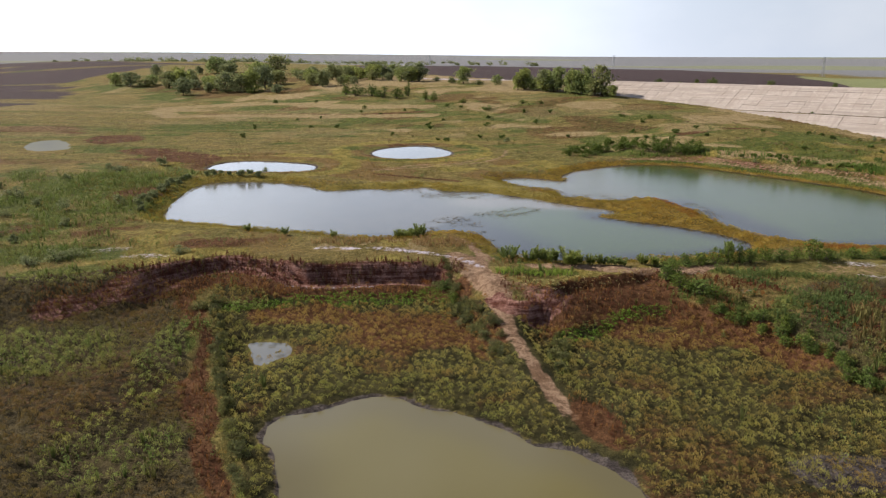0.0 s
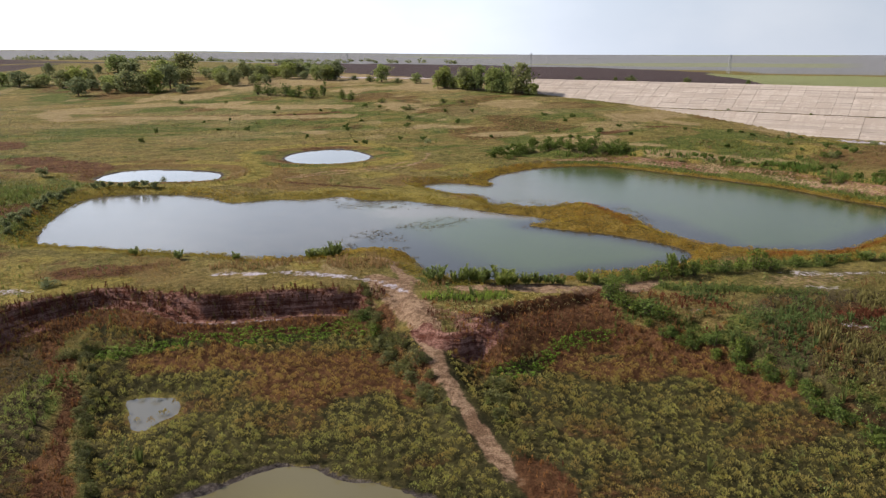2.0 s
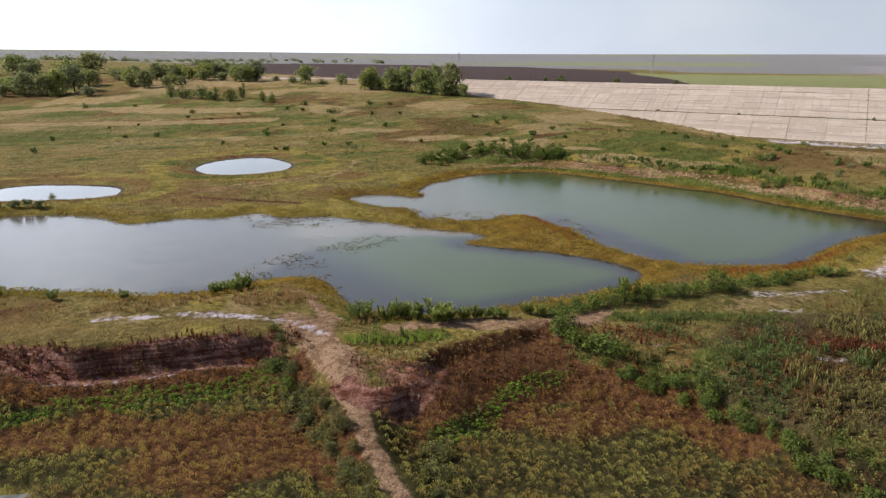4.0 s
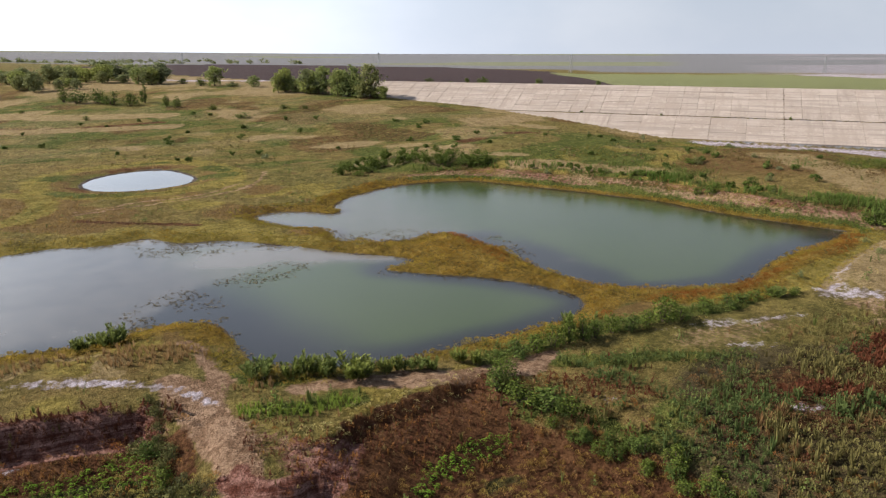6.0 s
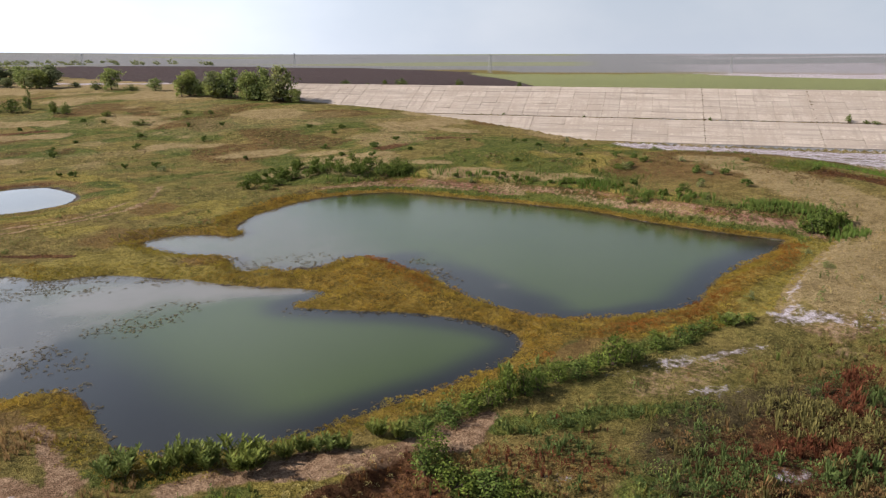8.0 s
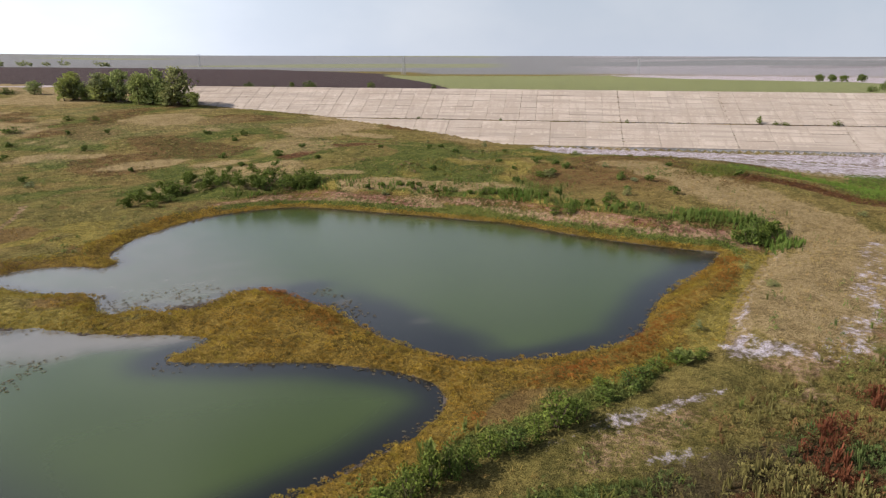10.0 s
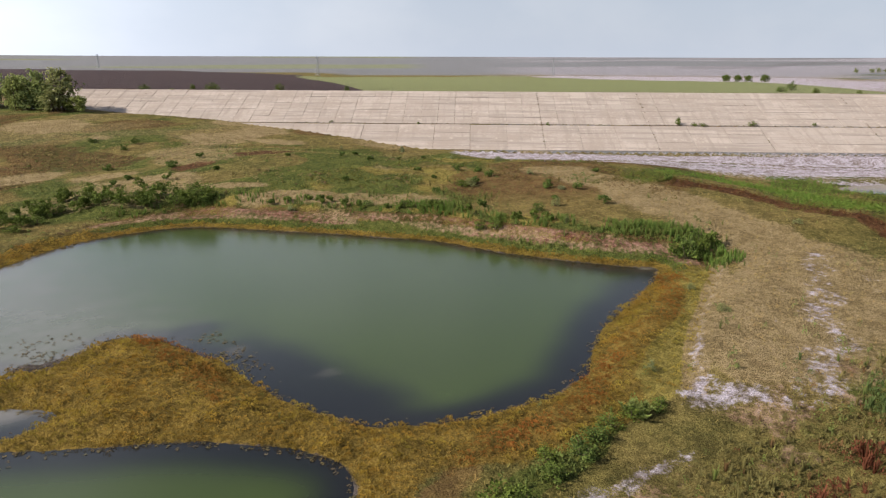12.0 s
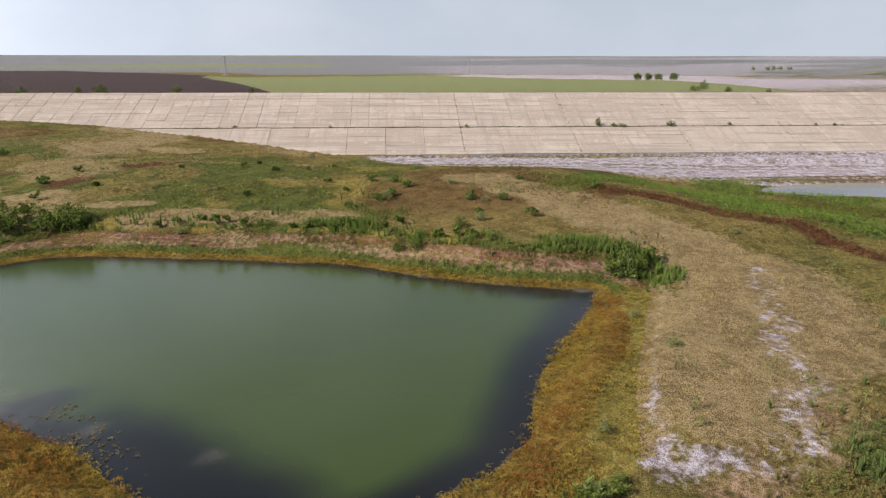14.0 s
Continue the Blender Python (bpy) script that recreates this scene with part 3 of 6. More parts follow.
    # straw
    pale = 0.6 * blob(x, y, -2, 88.8, 15, 4) * ramp(fine, 0.42, 0.6) + 0.42 * ramp(bumps(x * 0.5, y, 14, 58), 0.38, 0.6) * ramp(y, 175, 230) * (1 - ramp(y, 345, 420)) + (0.75 * blob(x, y, 100, 80, 28, 11, 15) + 0.9 * blob(x, y, 86, 79.5, 9, 4.5, 25) + 0.9 * blob(x, y, 103, 85, 15, 5, 18)) * (1 - 0.8 * terrace) + 0.85 * band(wx, wy, [(118, 92), (123, 102), (127, 116), (134, 140)], 8) + 0.8 * (blob(x, y, 75, 189, 8, 3, -35) + blob(x, y, 81.5, 171, 8, 2.5, -40) + blob(x, y, 87.5, 158.7, 7, 2.5, -45) + blob(x, y, 69, 200, 8, 3, -30) + blob(x, y, 56, 211, 9, 4) + blob(x, y, 120, 222, 8, 4, -45) + blob(x, y, 78, 270, 9, 8)) + 0.8 * band(wx, wy, [(80, 160), (92, 150), (100, 140)], 4)
    strips = band(x, y, [(-91, 288), (-71, 296), (-23, 278), (13, 267)], 4, 0.3) + band(x, y, [(-91, 288), (-99, 306), (-103, 327), (-81, 341)], 5) + band(x, y, [(-81, 341), (-50, 330), (-25, 308), (12, 290)], 5)
    sand = 0.7 * ramp(y, 345, 400) * (1 - ramp(y, 470, 560)) * ramp(x, -70, -20) * (1 - ramp(x, 80, 110)) + 0.6 * blob(x, y, 60, 340, 30, 22)
    z["straw"] = np.clip(pale + 1.2 * (1 - ramp(np.abs(worn), 0.5, 1.3)) + strips + sand + 0.5 * ramp(bumps(x, y, 18, 48), 0.56, 0.66) * ramp(s, 200, 240) * (1 - ramp(np.hypot(x, y), 450, 650)), 0, 1)
    # fields
    z["plough"] = np.clip(inside(x, y, PLOUGHED) * 1.0 + inside(wx, wy, OLD_FIELD) * (0.35 + 0.5 * ramp(bumps(x * 0.2, y, 30, 60), 0.35, 0.55)) + 0.4 * ramp(bumps(x * 0.3, y, 260, 49, 2), 0.66, 0.69) * ramp(np.hypot(x, y), 900, 1100) * (np.hypot(x, y) < 2600), 0, 1)
    far = np.hypot(x, y)
    z["crop"] = inside(x, y, GREEN_FIELD) * 1.0 + 0.5 * ramp(bumps(x * 0.25 + y * 0.1, y * 0.8, 330, 61, 2), 0.5, 0.56) * ramp(far, 900, 1100) * (1 - ramp(np.degrees(np.arctan2(x, y)), 38, 46))
    return z


# ---------------------------------------------------------------- materials
def material(name, rough=0.9, metal=0.0):
    mat = bpy.data.materials.new(name)
    mat.use_nodes = True
    tree = mat.node_tree
    bsdf = tree.nodes["Principled BSDF"]
    bsdf.inputs["Roughness"].default_value, bsdf.inputs["Metallic"].default_value = rough, metal
    bsdf.inputs["Specular IOR Level"].default_value = 0.04
    return mat, tree, bsdf


def grain(tree, scale, detail=4.0, rough=0.55, stretch=(1, 1, 1), turn=0.0):
    """Noise over the place in metres; scale is in bumps a metre."""
    geo, fit = tree.nodes.new("ShaderNodeNewGeometry"), tree.nodes.new("ShaderNodeMapping")
    fit.inputs["Scale"].default_value = stretch
    spin = tree.nodes.new("ShaderNodeMapping")
    spin.inputs["Rotation"].default_value = (0, 0, radians(turn))
    tree.links.new(geo.outputs["Position"], spin.inputs["Vector"])
    tree.links.new(spin.outputs["Vector"], fit.inputs["Vector"])
    node = tree.nodes.new("ShaderNodeTexNoise")
    node.inputs["Scale"].default_value, node.inputs["Detail"].default_value, node.inputs["Roughness"].default_value = scale, detail, rough
    tree.links.new(fit.outputs["Vector"], node.inputs["Vector"])
    return node.outputs["Fac"]


def calc(tree, kind, a, b, c=None):
    node = tree.nodes.new("ShaderNodeMath")
    node.operation = kind
    for slot, value in enumerate((a, b) if c is None else (a, b, c)):
        if isinstance(value, (int, float)):
            node.inputs[slot].default_value = value
        else:
            tree.links.new(value, node.inputs[slot])
    return node.outputs[0]


def spread(tree, value, low, high, to_low=0.0, to_high=1.0):
    node = tree.nodes.new("ShaderNodeMapRange")
    node.interpolation_type = "SMOOTHSTEP"
    for slot, number in zip(("From Min", "From Max", "To Min", "To Max"), (low, high, to_low, to_high)):
        node.inputs[slot].default_value = number
    tree.links.new(value, node.inputs["Value"])
    return node.outputs["Result"]


def blend(tree, fac, a, b, kind="MIX"):
    node = tree.nodes.new("ShaderNodeMix")
    node.data_type, node.blend_type = "RGBA", kind
    for slot, value in ((0, fac), (6, a), (7, b)):
        if isinstance(value, tuple):
            node.inputs[slot].default_value = (*value, 1)
        elif isinstance(value, (int, float)):
            node.inputs[slot].default_value = value
        else:
            tree.links.new(value, node.inputs[slot])
    return node.outputs[2]


def relief(tree, bsdf, heights, strength=0.5, depth=0.1):
    node = tree.nodes.new("ShaderNodeBump")
    node.inputs["Strength"].default_value, node.inputs["Distance"].default_value = strength, depth
    tree.links.new(heights, node.inputs["Height"])
    tree.links.new(node.outputs["Normal"], bsdf.inputs["Normal"])


KINDS = ["plain", "rust", "yellow", "green", "weeds", "dark", "brown", "golden", "straw", "soil", "red", "salt", "mud", "plough", "crop"]
TONES = {  # two tones of each kind of ground; plain is greyed to hold painted haze
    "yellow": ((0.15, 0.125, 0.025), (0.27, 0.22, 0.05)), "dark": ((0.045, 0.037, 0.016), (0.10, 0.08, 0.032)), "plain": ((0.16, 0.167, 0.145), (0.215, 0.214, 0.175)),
    "rust": ((0.125, 0.082, 0.027), (0.19, 0.13, 0.039)), "green": ((0.055, 0.07, 0.014), (0.12, 0.13, 0.027)),
    "weeds": ((0.032, 0.03, 0.011), (0.08, 0.072, 0.022)), "brown": ((0.065, 0.03, 0.012), (0.14, 0.072, 0.028)),
    "golden": ((0.11, 0.078, 0.016), (0.24, 0.165, 0.032)), "straw": ((0.20, 0.15, 0.058), (0.32, 0.245, 0.105)),
    "soil": ((0.17, 0.105, 0.052), (0.35, 0.24, 0.13)), "red": ((0.115, 0.044, 0.024), (0.36, 0.205, 0.135)),
    "salt": ((0.23, 0.19, 0.145), (0.55, 0.51, 0.47)), "mud": ((0.05, 0.042, 0.032), (0.13, 0.11, 0.08)),
    "plough": ((0.05, 0.036, 0.03), (0.08, 0.06, 0.048)), "crop": ((0.185, 0.205, 0.075), (0.225, 0.24, 0.095))}


TONES = {kind: tuple((r, g, b * 1.3) for r, g, b in pair) for kind, pair in TONES.items()}


def ground_material():
    mat, tree, bsdf = material("ground", 0.95)
    big, mid, small, tiny = grain(tree, 0.045, 4), grain(tree, 0.35, 5, 0.6), grain(tree, 1.6, 5, 0.65), grain(tree, 7.0, 4, 0.7)
    mixed = calc(tree, "ADD", calc(tree, "MULTIPLY", mid, 0.45), calc(tree, "MULTIPLY", small, 0.55))
    tone = spread(tree, mixed, 0.40, 0.60)
    colour = blend(tree, spread(tree, big, 0.35, 0.65), blend(tree, tone, (0.085, 0.078, 0.026), (0.195, 0.165, 0.055)), blend(tree, tone, (0.12, 0.092, 0.034), (0.235, 0.178, 0.07)))
    shake = calc(tree, "SUBTRACT", calc(tree, "ADD", calc(tree, "MULTIPLY", small, 0.5), calc(tree, "MULTIPLY", tiny, 0.5)), 0.5)
    layers_of_earth = spread(tree, calc(tree, "ADD", calc(tree, "MULTIPLY", grain(tree, 1.0, 4, 0.6, (0.25, 0.25, 4.5)), 0.6), calc(tree, "MULTIPLY", grain(tree, 1.4, 4, 0.65, (1, 1, 0.12)), 0.4)), 0.40, 0.64)
    for sheet in range(5):
        layer = tree.nodes.new("ShaderNodeVertexColor")
        layer.layer_name = "cover_%d" % sheet
        split = tree.nodes.new("ShaderNodeSeparateColor")
        tree.links.new(layer.outputs["Color"], split.inputs["Color"])
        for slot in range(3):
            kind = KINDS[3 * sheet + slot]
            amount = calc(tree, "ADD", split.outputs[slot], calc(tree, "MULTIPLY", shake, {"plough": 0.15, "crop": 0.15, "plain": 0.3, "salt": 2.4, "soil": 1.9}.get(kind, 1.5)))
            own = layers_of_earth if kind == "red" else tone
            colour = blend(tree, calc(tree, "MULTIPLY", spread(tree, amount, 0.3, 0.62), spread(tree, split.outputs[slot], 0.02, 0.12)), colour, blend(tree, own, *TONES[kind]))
    colour = blend(tree, spread(tree, tiny, 0.35, 0.65, 0.0, 0.75), colour, blend(tree, 1.0, colour, (0.36, 0.34, 0.31), "MULTIPLY"))
    tree.links.new(colour, bsdf.inputs["Base Color"])
    rills = grain(tree, 2.2, 3, 0.6, (1, 1, 0.16))
    relief(tree, bsdf, calc(tree, "ADD", calc(tree, "ADD", calc(tree, "MULTIPLY", small, 0.8), calc(tree, "MULTIPLY", rills, 0.35)), calc(tree, "MULTIPLY", tiny, 0.6)), 1.0, 0.5)
    return mat


def water_material(name, shallow, deep, rough=0.06, mud=(0.115, 0.107, 0.097)):
    """Still water: green where it is deep, clear over a dark bed at the shore, paler over mud and where sky reflection
    is painted in.
    """
    mat, tree, bsdf = material(name, rough)
    layer = tree.nodes.new("ShaderNodeVertexColor")
    layer.layer_name = "depth"
    split = tree.nodes.new("ShaderNodeSeparateColor")
    tree.links.new(layer.outputs["Color"], split.inputs["Color"])
    cloudy = calc(tree, "SUBTRACT", grain(tree, 0.12, 3), 0.5)
    far = calc(tree, "ADD", split.outputs[0], calc(tree, "MULTIPLY", cloudy, 0.3))
    colour = blend(tree, spread(tree, far, -0.05, 1.15), shallow, deep)
    colour = blend(tree, spread(tree, grain(tree, 0.05, 2), 0.4, 0.65, 0, 0.25), colour, blend(tree, 1.0, colour, (0.8, 0.82, 0.85), "MULTIPLY"))
    milky_sky = calc(tree, "ADD", split.outputs[1], calc(tree, "MULTIPLY", calc(tree, "SUBTRACT", grain(tree, 0.35, 5, 0.6), 0.5), 0.5))
    colour = blend(tree, calc(tree, "MULTIPLY", spread(tree, milky_sky, 0.1, 0.95), spread(tree, split.outputs[1], 0.0, 0.2)), colour, mud)
    tree.links.new(colour, bsdf.inputs["Base Color"])
    bsdf.inputs["IOR"].default_value, bsdf.inputs["Specular IOR Level"].default_value = 1.42, 0.5
    relief(tree, bsdf, grain(tree, 2.2, 3, 0.5, (1, 1.6, 1)), 0.05, 0.05)
    return mat


def plant_material(name, rough=0.8, sheer=0.26):
    """Leaves and stalks in the tint that each plant carries."""
    mat, tree, bsdf = material(name, rough)
    layer = tree.nodes.new("ShaderNodeVertexColor")
    layer.layer_name = "tint"
    geo = tree.nodes.new("ShaderNodeNewGeometry")
    vary = spread(tree, geo.outputs["Random Per Island"], 0, 1, 0.0, 0.3)
    colour = blend(tree, vary, layer.outputs["Color"], blend(tree, 1.0, layer.outputs["Color"], (0.35, 0.37, 0.32), "MULTIPLY"))
    tree.links.new(colour, bsdf.inputs["Base Color"])
    glow = tree.nodes.new("ShaderNodeBsdfTranslucent")
    tree.links.new(colour, glow.inputs["Color"])
    both, out = tree.nodes.new("ShaderNodeMixShader"), tree.nodes["Material Output"]
    both.inputs[0].default_value = sheer
    tree.links.new(bsdf.outputs[0], both.inputs[1])
    tree.links.new(glow.outputs[0], both.inputs[2])
    tree.links.new(both.outputs[0], out.inputs["Surface"])
    return mat


def leaf_material(name, dark, light, sheer=0.25):
    mat, tree, bsdf = material(name, 0.65)
    geo, own = tree.nodes.new("ShaderNodeNewGeometry"), tree.nodes.new("ShaderNodeObjectInfo")
    colour = blend(tree, geo.outputs["Random Per Island"], dark, light)
    colour = blend(tree, spread(tree, own.outputs["Random"], 0, 1, 0.0, 0.6), colour, blend(tree, 1.0, colour, (1.35, 1.2, 0.8), "MULTIPLY"))
    tree.links.new(colour, bsdf.inputs["Base Color"])
    glow, both = tree.nodes.new("ShaderNodeBsdfTranslucent"), tree.nodes.new("ShaderNodeMixShader")
    tree.links.new(colour, glow.inputs["Color"])
    both.inputs[0].default_value = sheer
    tree.links.new(bsdf.outputs[0], both.inputs[1])
    tree.links.new(glow.outputs[0], both.inputs[2])
    tree.links.new(both.outputs[0], tree.nodes["Material Output"].inputs["Surface"])
    return mat


def plain_material(name, dark, light, scale, rough=0.9, metal=0.0, bump=0.3):
    mat, tree, bsdf = material(name, rough, metal)
    fac = calc(tree, "ADD", calc(tree, "MULTIPLY", grain(tree, scale, 5), 0.6), calc(tree, "MULTIPLY", grain(tree, scale * 9, 4), 0.4))
    tree.links.new(blend(tree, spread(tree, fac, 0.35, 0.65), dark, light), bsdf.inputs["Base Color"])
    relief(tree, bsdf, fac, bump, 0.05)
    return mat


def concrete_material():
    """Weathered slabs, each of its own tone, with streaks down the slope and stains."""
    mat, tree, bsdf = material("concrete", 0.9)
    own, geo = tree.nodes.new("ShaderNodeObjectInfo"), tree.nodes.new("ShaderNodeNewGeometry")
    one = calc(tree, "FRACT", calc(tree, "ADD", own.outputs["Random"], geo.outputs["Random Per Island"]), 0.0)
    colour = blend(tree, spread(tree, one, 0, 1, 0.2, 0.8), (0.275, 0.238, 0.215), (0.345, 0.298, 0.268))
    streaks = grain(tree, 1.0, 5, 0.7, (0.03, 0.55, 0.55), 45)
    colour = blend(tree, spread(tree, streaks, 0.46, 0.62, 0, 0.75), colour, (0.205, 0.175, 0.158))
    colour = blend(tree, spread(tree, grain(tree, 1.0, 4, 0.7, (0.5, 0.05, 0.1), 45), 0.5, 0.66, 0, 0.6), colour, (0.215, 0.182, 0.162))
    stains = calc(tree, "ADD", calc(tree, "MULTIPLY", grain(tree, 0.12, 5, 0.65), 0.6), calc(tree, "MULTIPLY", grain(tree, 1.3, 4, 0.7), 0.4))
    colour = blend(tree, spread(tree, stains, 0.44, 0.62), colour, (0.255, 0.215, 0.19))
    colour = blend(tree, spread(tree, grain(tree, 0.5, 5, 0.65), 0.56, 0.75, 0, 0.5), colour, (0.43, 0.38, 0.345))
    tree.links.new(colour, bsdf.inputs["Base Color"])
    relief(tree, bsdf, stains, 0.4, 0.05)
    return mat


GROUND, CONCRETE = ground_material(), concrete_material()
GREEN_WATER = water_material("green_water", (0.009, 0.0095, 0.0105), (0.036, 0.053, 0.0145), 0.17)
BROWN_WATER = water_material("brown_water", (0.088, 0.075, 0.036), (0.098, 0.083, 0.03), 0.12)
PALE_WATER = water_material("pale_water", (0.10, 0.098, 0.09), (0.075, 0.08, 0.08), 0.05)
DULL_WATER = water_material("dull_water", (0.11, 0.112, 0.10), (0.10, 0.105, 0.10), 0.8)
DULL_WATER.node_tree.nodes["Principled BSDF"].inputs["Specular IOR Level"].default_value = 0.08
PLANTS, SOFT_PLANTS = plant_material("weeds"), plant_material("soft_weeds", 0.8, 0.5)
LEAVES = leaf_material("leaves", (0.038, 0.06, 0.015), (0.11, 0.15, 0.038), 0.18)
REED_LEAVES = leaf_material("reed_leaves", (0.085, 0.115, 0.03), (0.19, 0.23, 0.075), 0.35)
# grey-green foliage, greyed and lightened further as painted haze for distant trees
LEAVES_GREY_HAZE = leaf_material("grey_haze_leaves", (0.10, 0.12, 0.06), (0.22, 0.245, 0.125), 0.35)
TREE_LEAVES = leaf_material("tree_leaves", (0.10, 0.13, 0.045), (0.25, 0.29, 0.11), 0.45)
HEDGE_LEAVES = leaf_material("hedge_leaves", (0.055, 0.065, 0.028), (0.15, 0.155, 0.07), 0.3)
BARK = plain_material("bark", (0.05, 0.038, 0.028), (0.12, 0.095, 0.07), 3.0)
STEEL = plain_material("galvanised_steel", (0.22, 0.23, 0.24), (0.34, 0.35, 0.36), 1.0, 0.5, 0.6)
EARTH = plain_material("joint_earth", (0.09, 0.07, 0.045), (0.17, 0.13, 0.085), 0.8)


# ---------------------------------------------------------------- meshes
def solid(name, verts, faces, mat, smooth=False, layers=None):
    """A mesh from arrays; faces all of one number of corners. layers: colours of the corners' points, by name."""
    me = bpy.data.meshes.new(name)
    verts, faces = np.asarray(verts, np.float32), np.asarray(faces, np.int32)
    count, corners = faces.shape
    me.vertices.add(len(verts))
    me.vertices.foreach_set("co", verts.ravel())
    me.loops.add(count * corners)
    me.loops.foreach_set("vertex_index", faces.ravel())
    me.polygons.add(count)
    me.polygons.foreach_set("loop_start", np.arange(0, count * corners, corners, dtype=np.int32))
    me.polygons.foreach_set("use_smooth", np.full(count, smooth))
    for layer, values in (layers or {}).items():
        data = np.ones((len(verts), 4), np.float32)
        data[:, :3] = values
        me.color_attributes.new(layer, "FLOAT_COLOR", "POINT").data.foreach_set("color", data.ravel())
    me.materials.append(mat)
    me.update(calc_edges=True)
    me.validate()
    return me


def part(name, me, parent, label=""):
    ob = new(name, me)
    ob.parent = parent
    return tagged(ob, label)


def spacing(fine_low, fine_high, step, reach_low, reach_high, cap_low, cap_high):
    """Grid lines: fine in the middle, wider and wider towards the ends; cap: (widest step, up to that far)."""
    lines = list(np.arange(fine_low, fine_high + step, step))
    for sign, reach, (cap, hold) in ((1, reach_high, cap_high), (-1, reach_low, cap_low)):
        at, gap, more = lines[-1] if sign > 0 else lines[0], step, []
        while abs(at) < reach:
            gap = min(gap * 1.06, cap) if abs(at) < hold else gap * 1.09
            at += sign * gap
            more.append(at)
        lines = lines + more if sign > 0 else more[::-1] + lines
    return np.array(lines)


def build_ground():
    xs = spacing(-46, 120, 0.58, 4700, 4700, (6, 330), (1.7, 275))
    ys = spacing(38, 172, 0.58, 900, 4700, (20, 100), (1.8, 330))
    gx, gy = np.meshgrid(xs, ys)
    x, y = gx.ravel(), gy.ravel()
    keep = np.hypot(x, y)
    z = height(x, y)
    cover = zones(x, y)
    nx, ny = len(xs), len(ys)
    a = (np.arange(ny - 1)[:, None] * nx + np.arange(nx - 1)[None]).ravel()
    faces = np.stack([a, a + 1, a + 1 + nx, a + nx], 1)
    faces = faces[keep[faces].min(1) < 4850]
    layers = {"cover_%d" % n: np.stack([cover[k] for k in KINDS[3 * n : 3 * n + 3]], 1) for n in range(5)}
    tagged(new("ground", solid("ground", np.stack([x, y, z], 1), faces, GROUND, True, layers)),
           "dry steppe land with olive grass, red earth and salt patches", "ground", kind="structure")


def build_water():
    looks = [(GREEN_WATER, "still greenish pond water between golden sedge banks"), (GREEN_WATER, "still green pond water under a reddish earth bank"),
             (PALE_WATER, "small pale pond mirroring the bright sky"), (PALE_WATER, "small pale pond ringed by brown mud"),
             (BROWN_WATER, "muddy yellow-brown water in the low basin"), (PALE_WATER, "shallow puddle among green weeds"),
             (DULL_WATER, "small grey pond beside a red earth bank"), (PALE_WATER, "grey remnant water of the reservoir beside salt flats")]
    for (name, line, level, deep, _), (mat, label) in zip(PONDS, looks):
        step = 0.7 if name != "puddle" else 0.35
        xs, ys = (np.arange(line[:, n].min() - 2, line[:, n].max() + 2, step) for n in (0, 1))
        gx, gy = np.meshgrid(xs, ys)
        x, y = gx.ravel(), gy.ravel()
        gap = shore_gap(x, y, line, 20)
        nx, ny = len(xs), len(ys)
        a = (np.arange(ny - 1)[:, None] * nx + np.arange(nx - 1)[None]).ravel()
        faces = np.stack([a, a + 1, a + 1 + nx, a + nx], 1)
        faces = faces[gap[faces].min(1) < 0.8]
        used, faces = np.unique(faces, return_inverse=True)
        x, y, gap = x[used], y[used], gap[used]
        depth, milky_sky = ramp(-gap, 0.2, 5.5), 0 * x
        if line is POND_B:
            depth = ramp(-gap, 0.2, 3.2 + 4.5 * ramp(x * 0.5 - y * 0.86 + 45, -10, 8)) * (1 - 0.95 * blob(x, y, 53, 105, 6.5, 14, 6, 0.8)) * (1 - 0.9 * blob(x, y, 54.5, 96, 5, 6, 0, 0.8)) * (1 - 0.8 * blob(x, y, 51, 119, 5, 3, 0, 0.8))
            # west arm paled: light mud, plus the bright sky's reflection put into the colour
            milky_sky = 0.55 * ramp(64 - x, 0, 24) * (1 - 0.8 * blob(x, y, 53, 106, 8, 14, 6)) + 0.3 * blob(x, y, 56, 102.5, 2.2, 1.4, 0, 0.9) + 0.4 * blob(x, y, 52.5, 112, 1.6, 1.2, 0, 0.9) + 0.6 * blob(x, y, 103, 101, 1.6, 1.6)
        if line is POND_A:
            # west part drops its green and pales, for mud and a painted sky reflection
            depth = depth * ramp(x + 0.4 * (y - 95), 13, 26)
            side = y - np.interp(x, [-50, 4, 11, 19, 28, 37], [90, 97, 108, 111.5, 112.5, 108])
            milky_sky = ramp(side, -2.5, 4) * (0.5 + 0.35 * blob(x, y, 16, 120, 7, 5) + 0.4 * blob(x, y, 28, 117, 9, 5, -30) + 0.35 * blob(x, y, 4, 134, 6, 3))
        ob = new(name, solid(name, np.stack([x, y, 0 * x + level], 1), faces.reshape(-1, 4), mat, True, {"depth": np.stack([depth, np.clip(milky_sky, 0, 1), 0 * x], 1)}))
        tagged(ob, label, "pond" if name != "reservoir" else "water", kind="structure")


build_ground()
build_water()


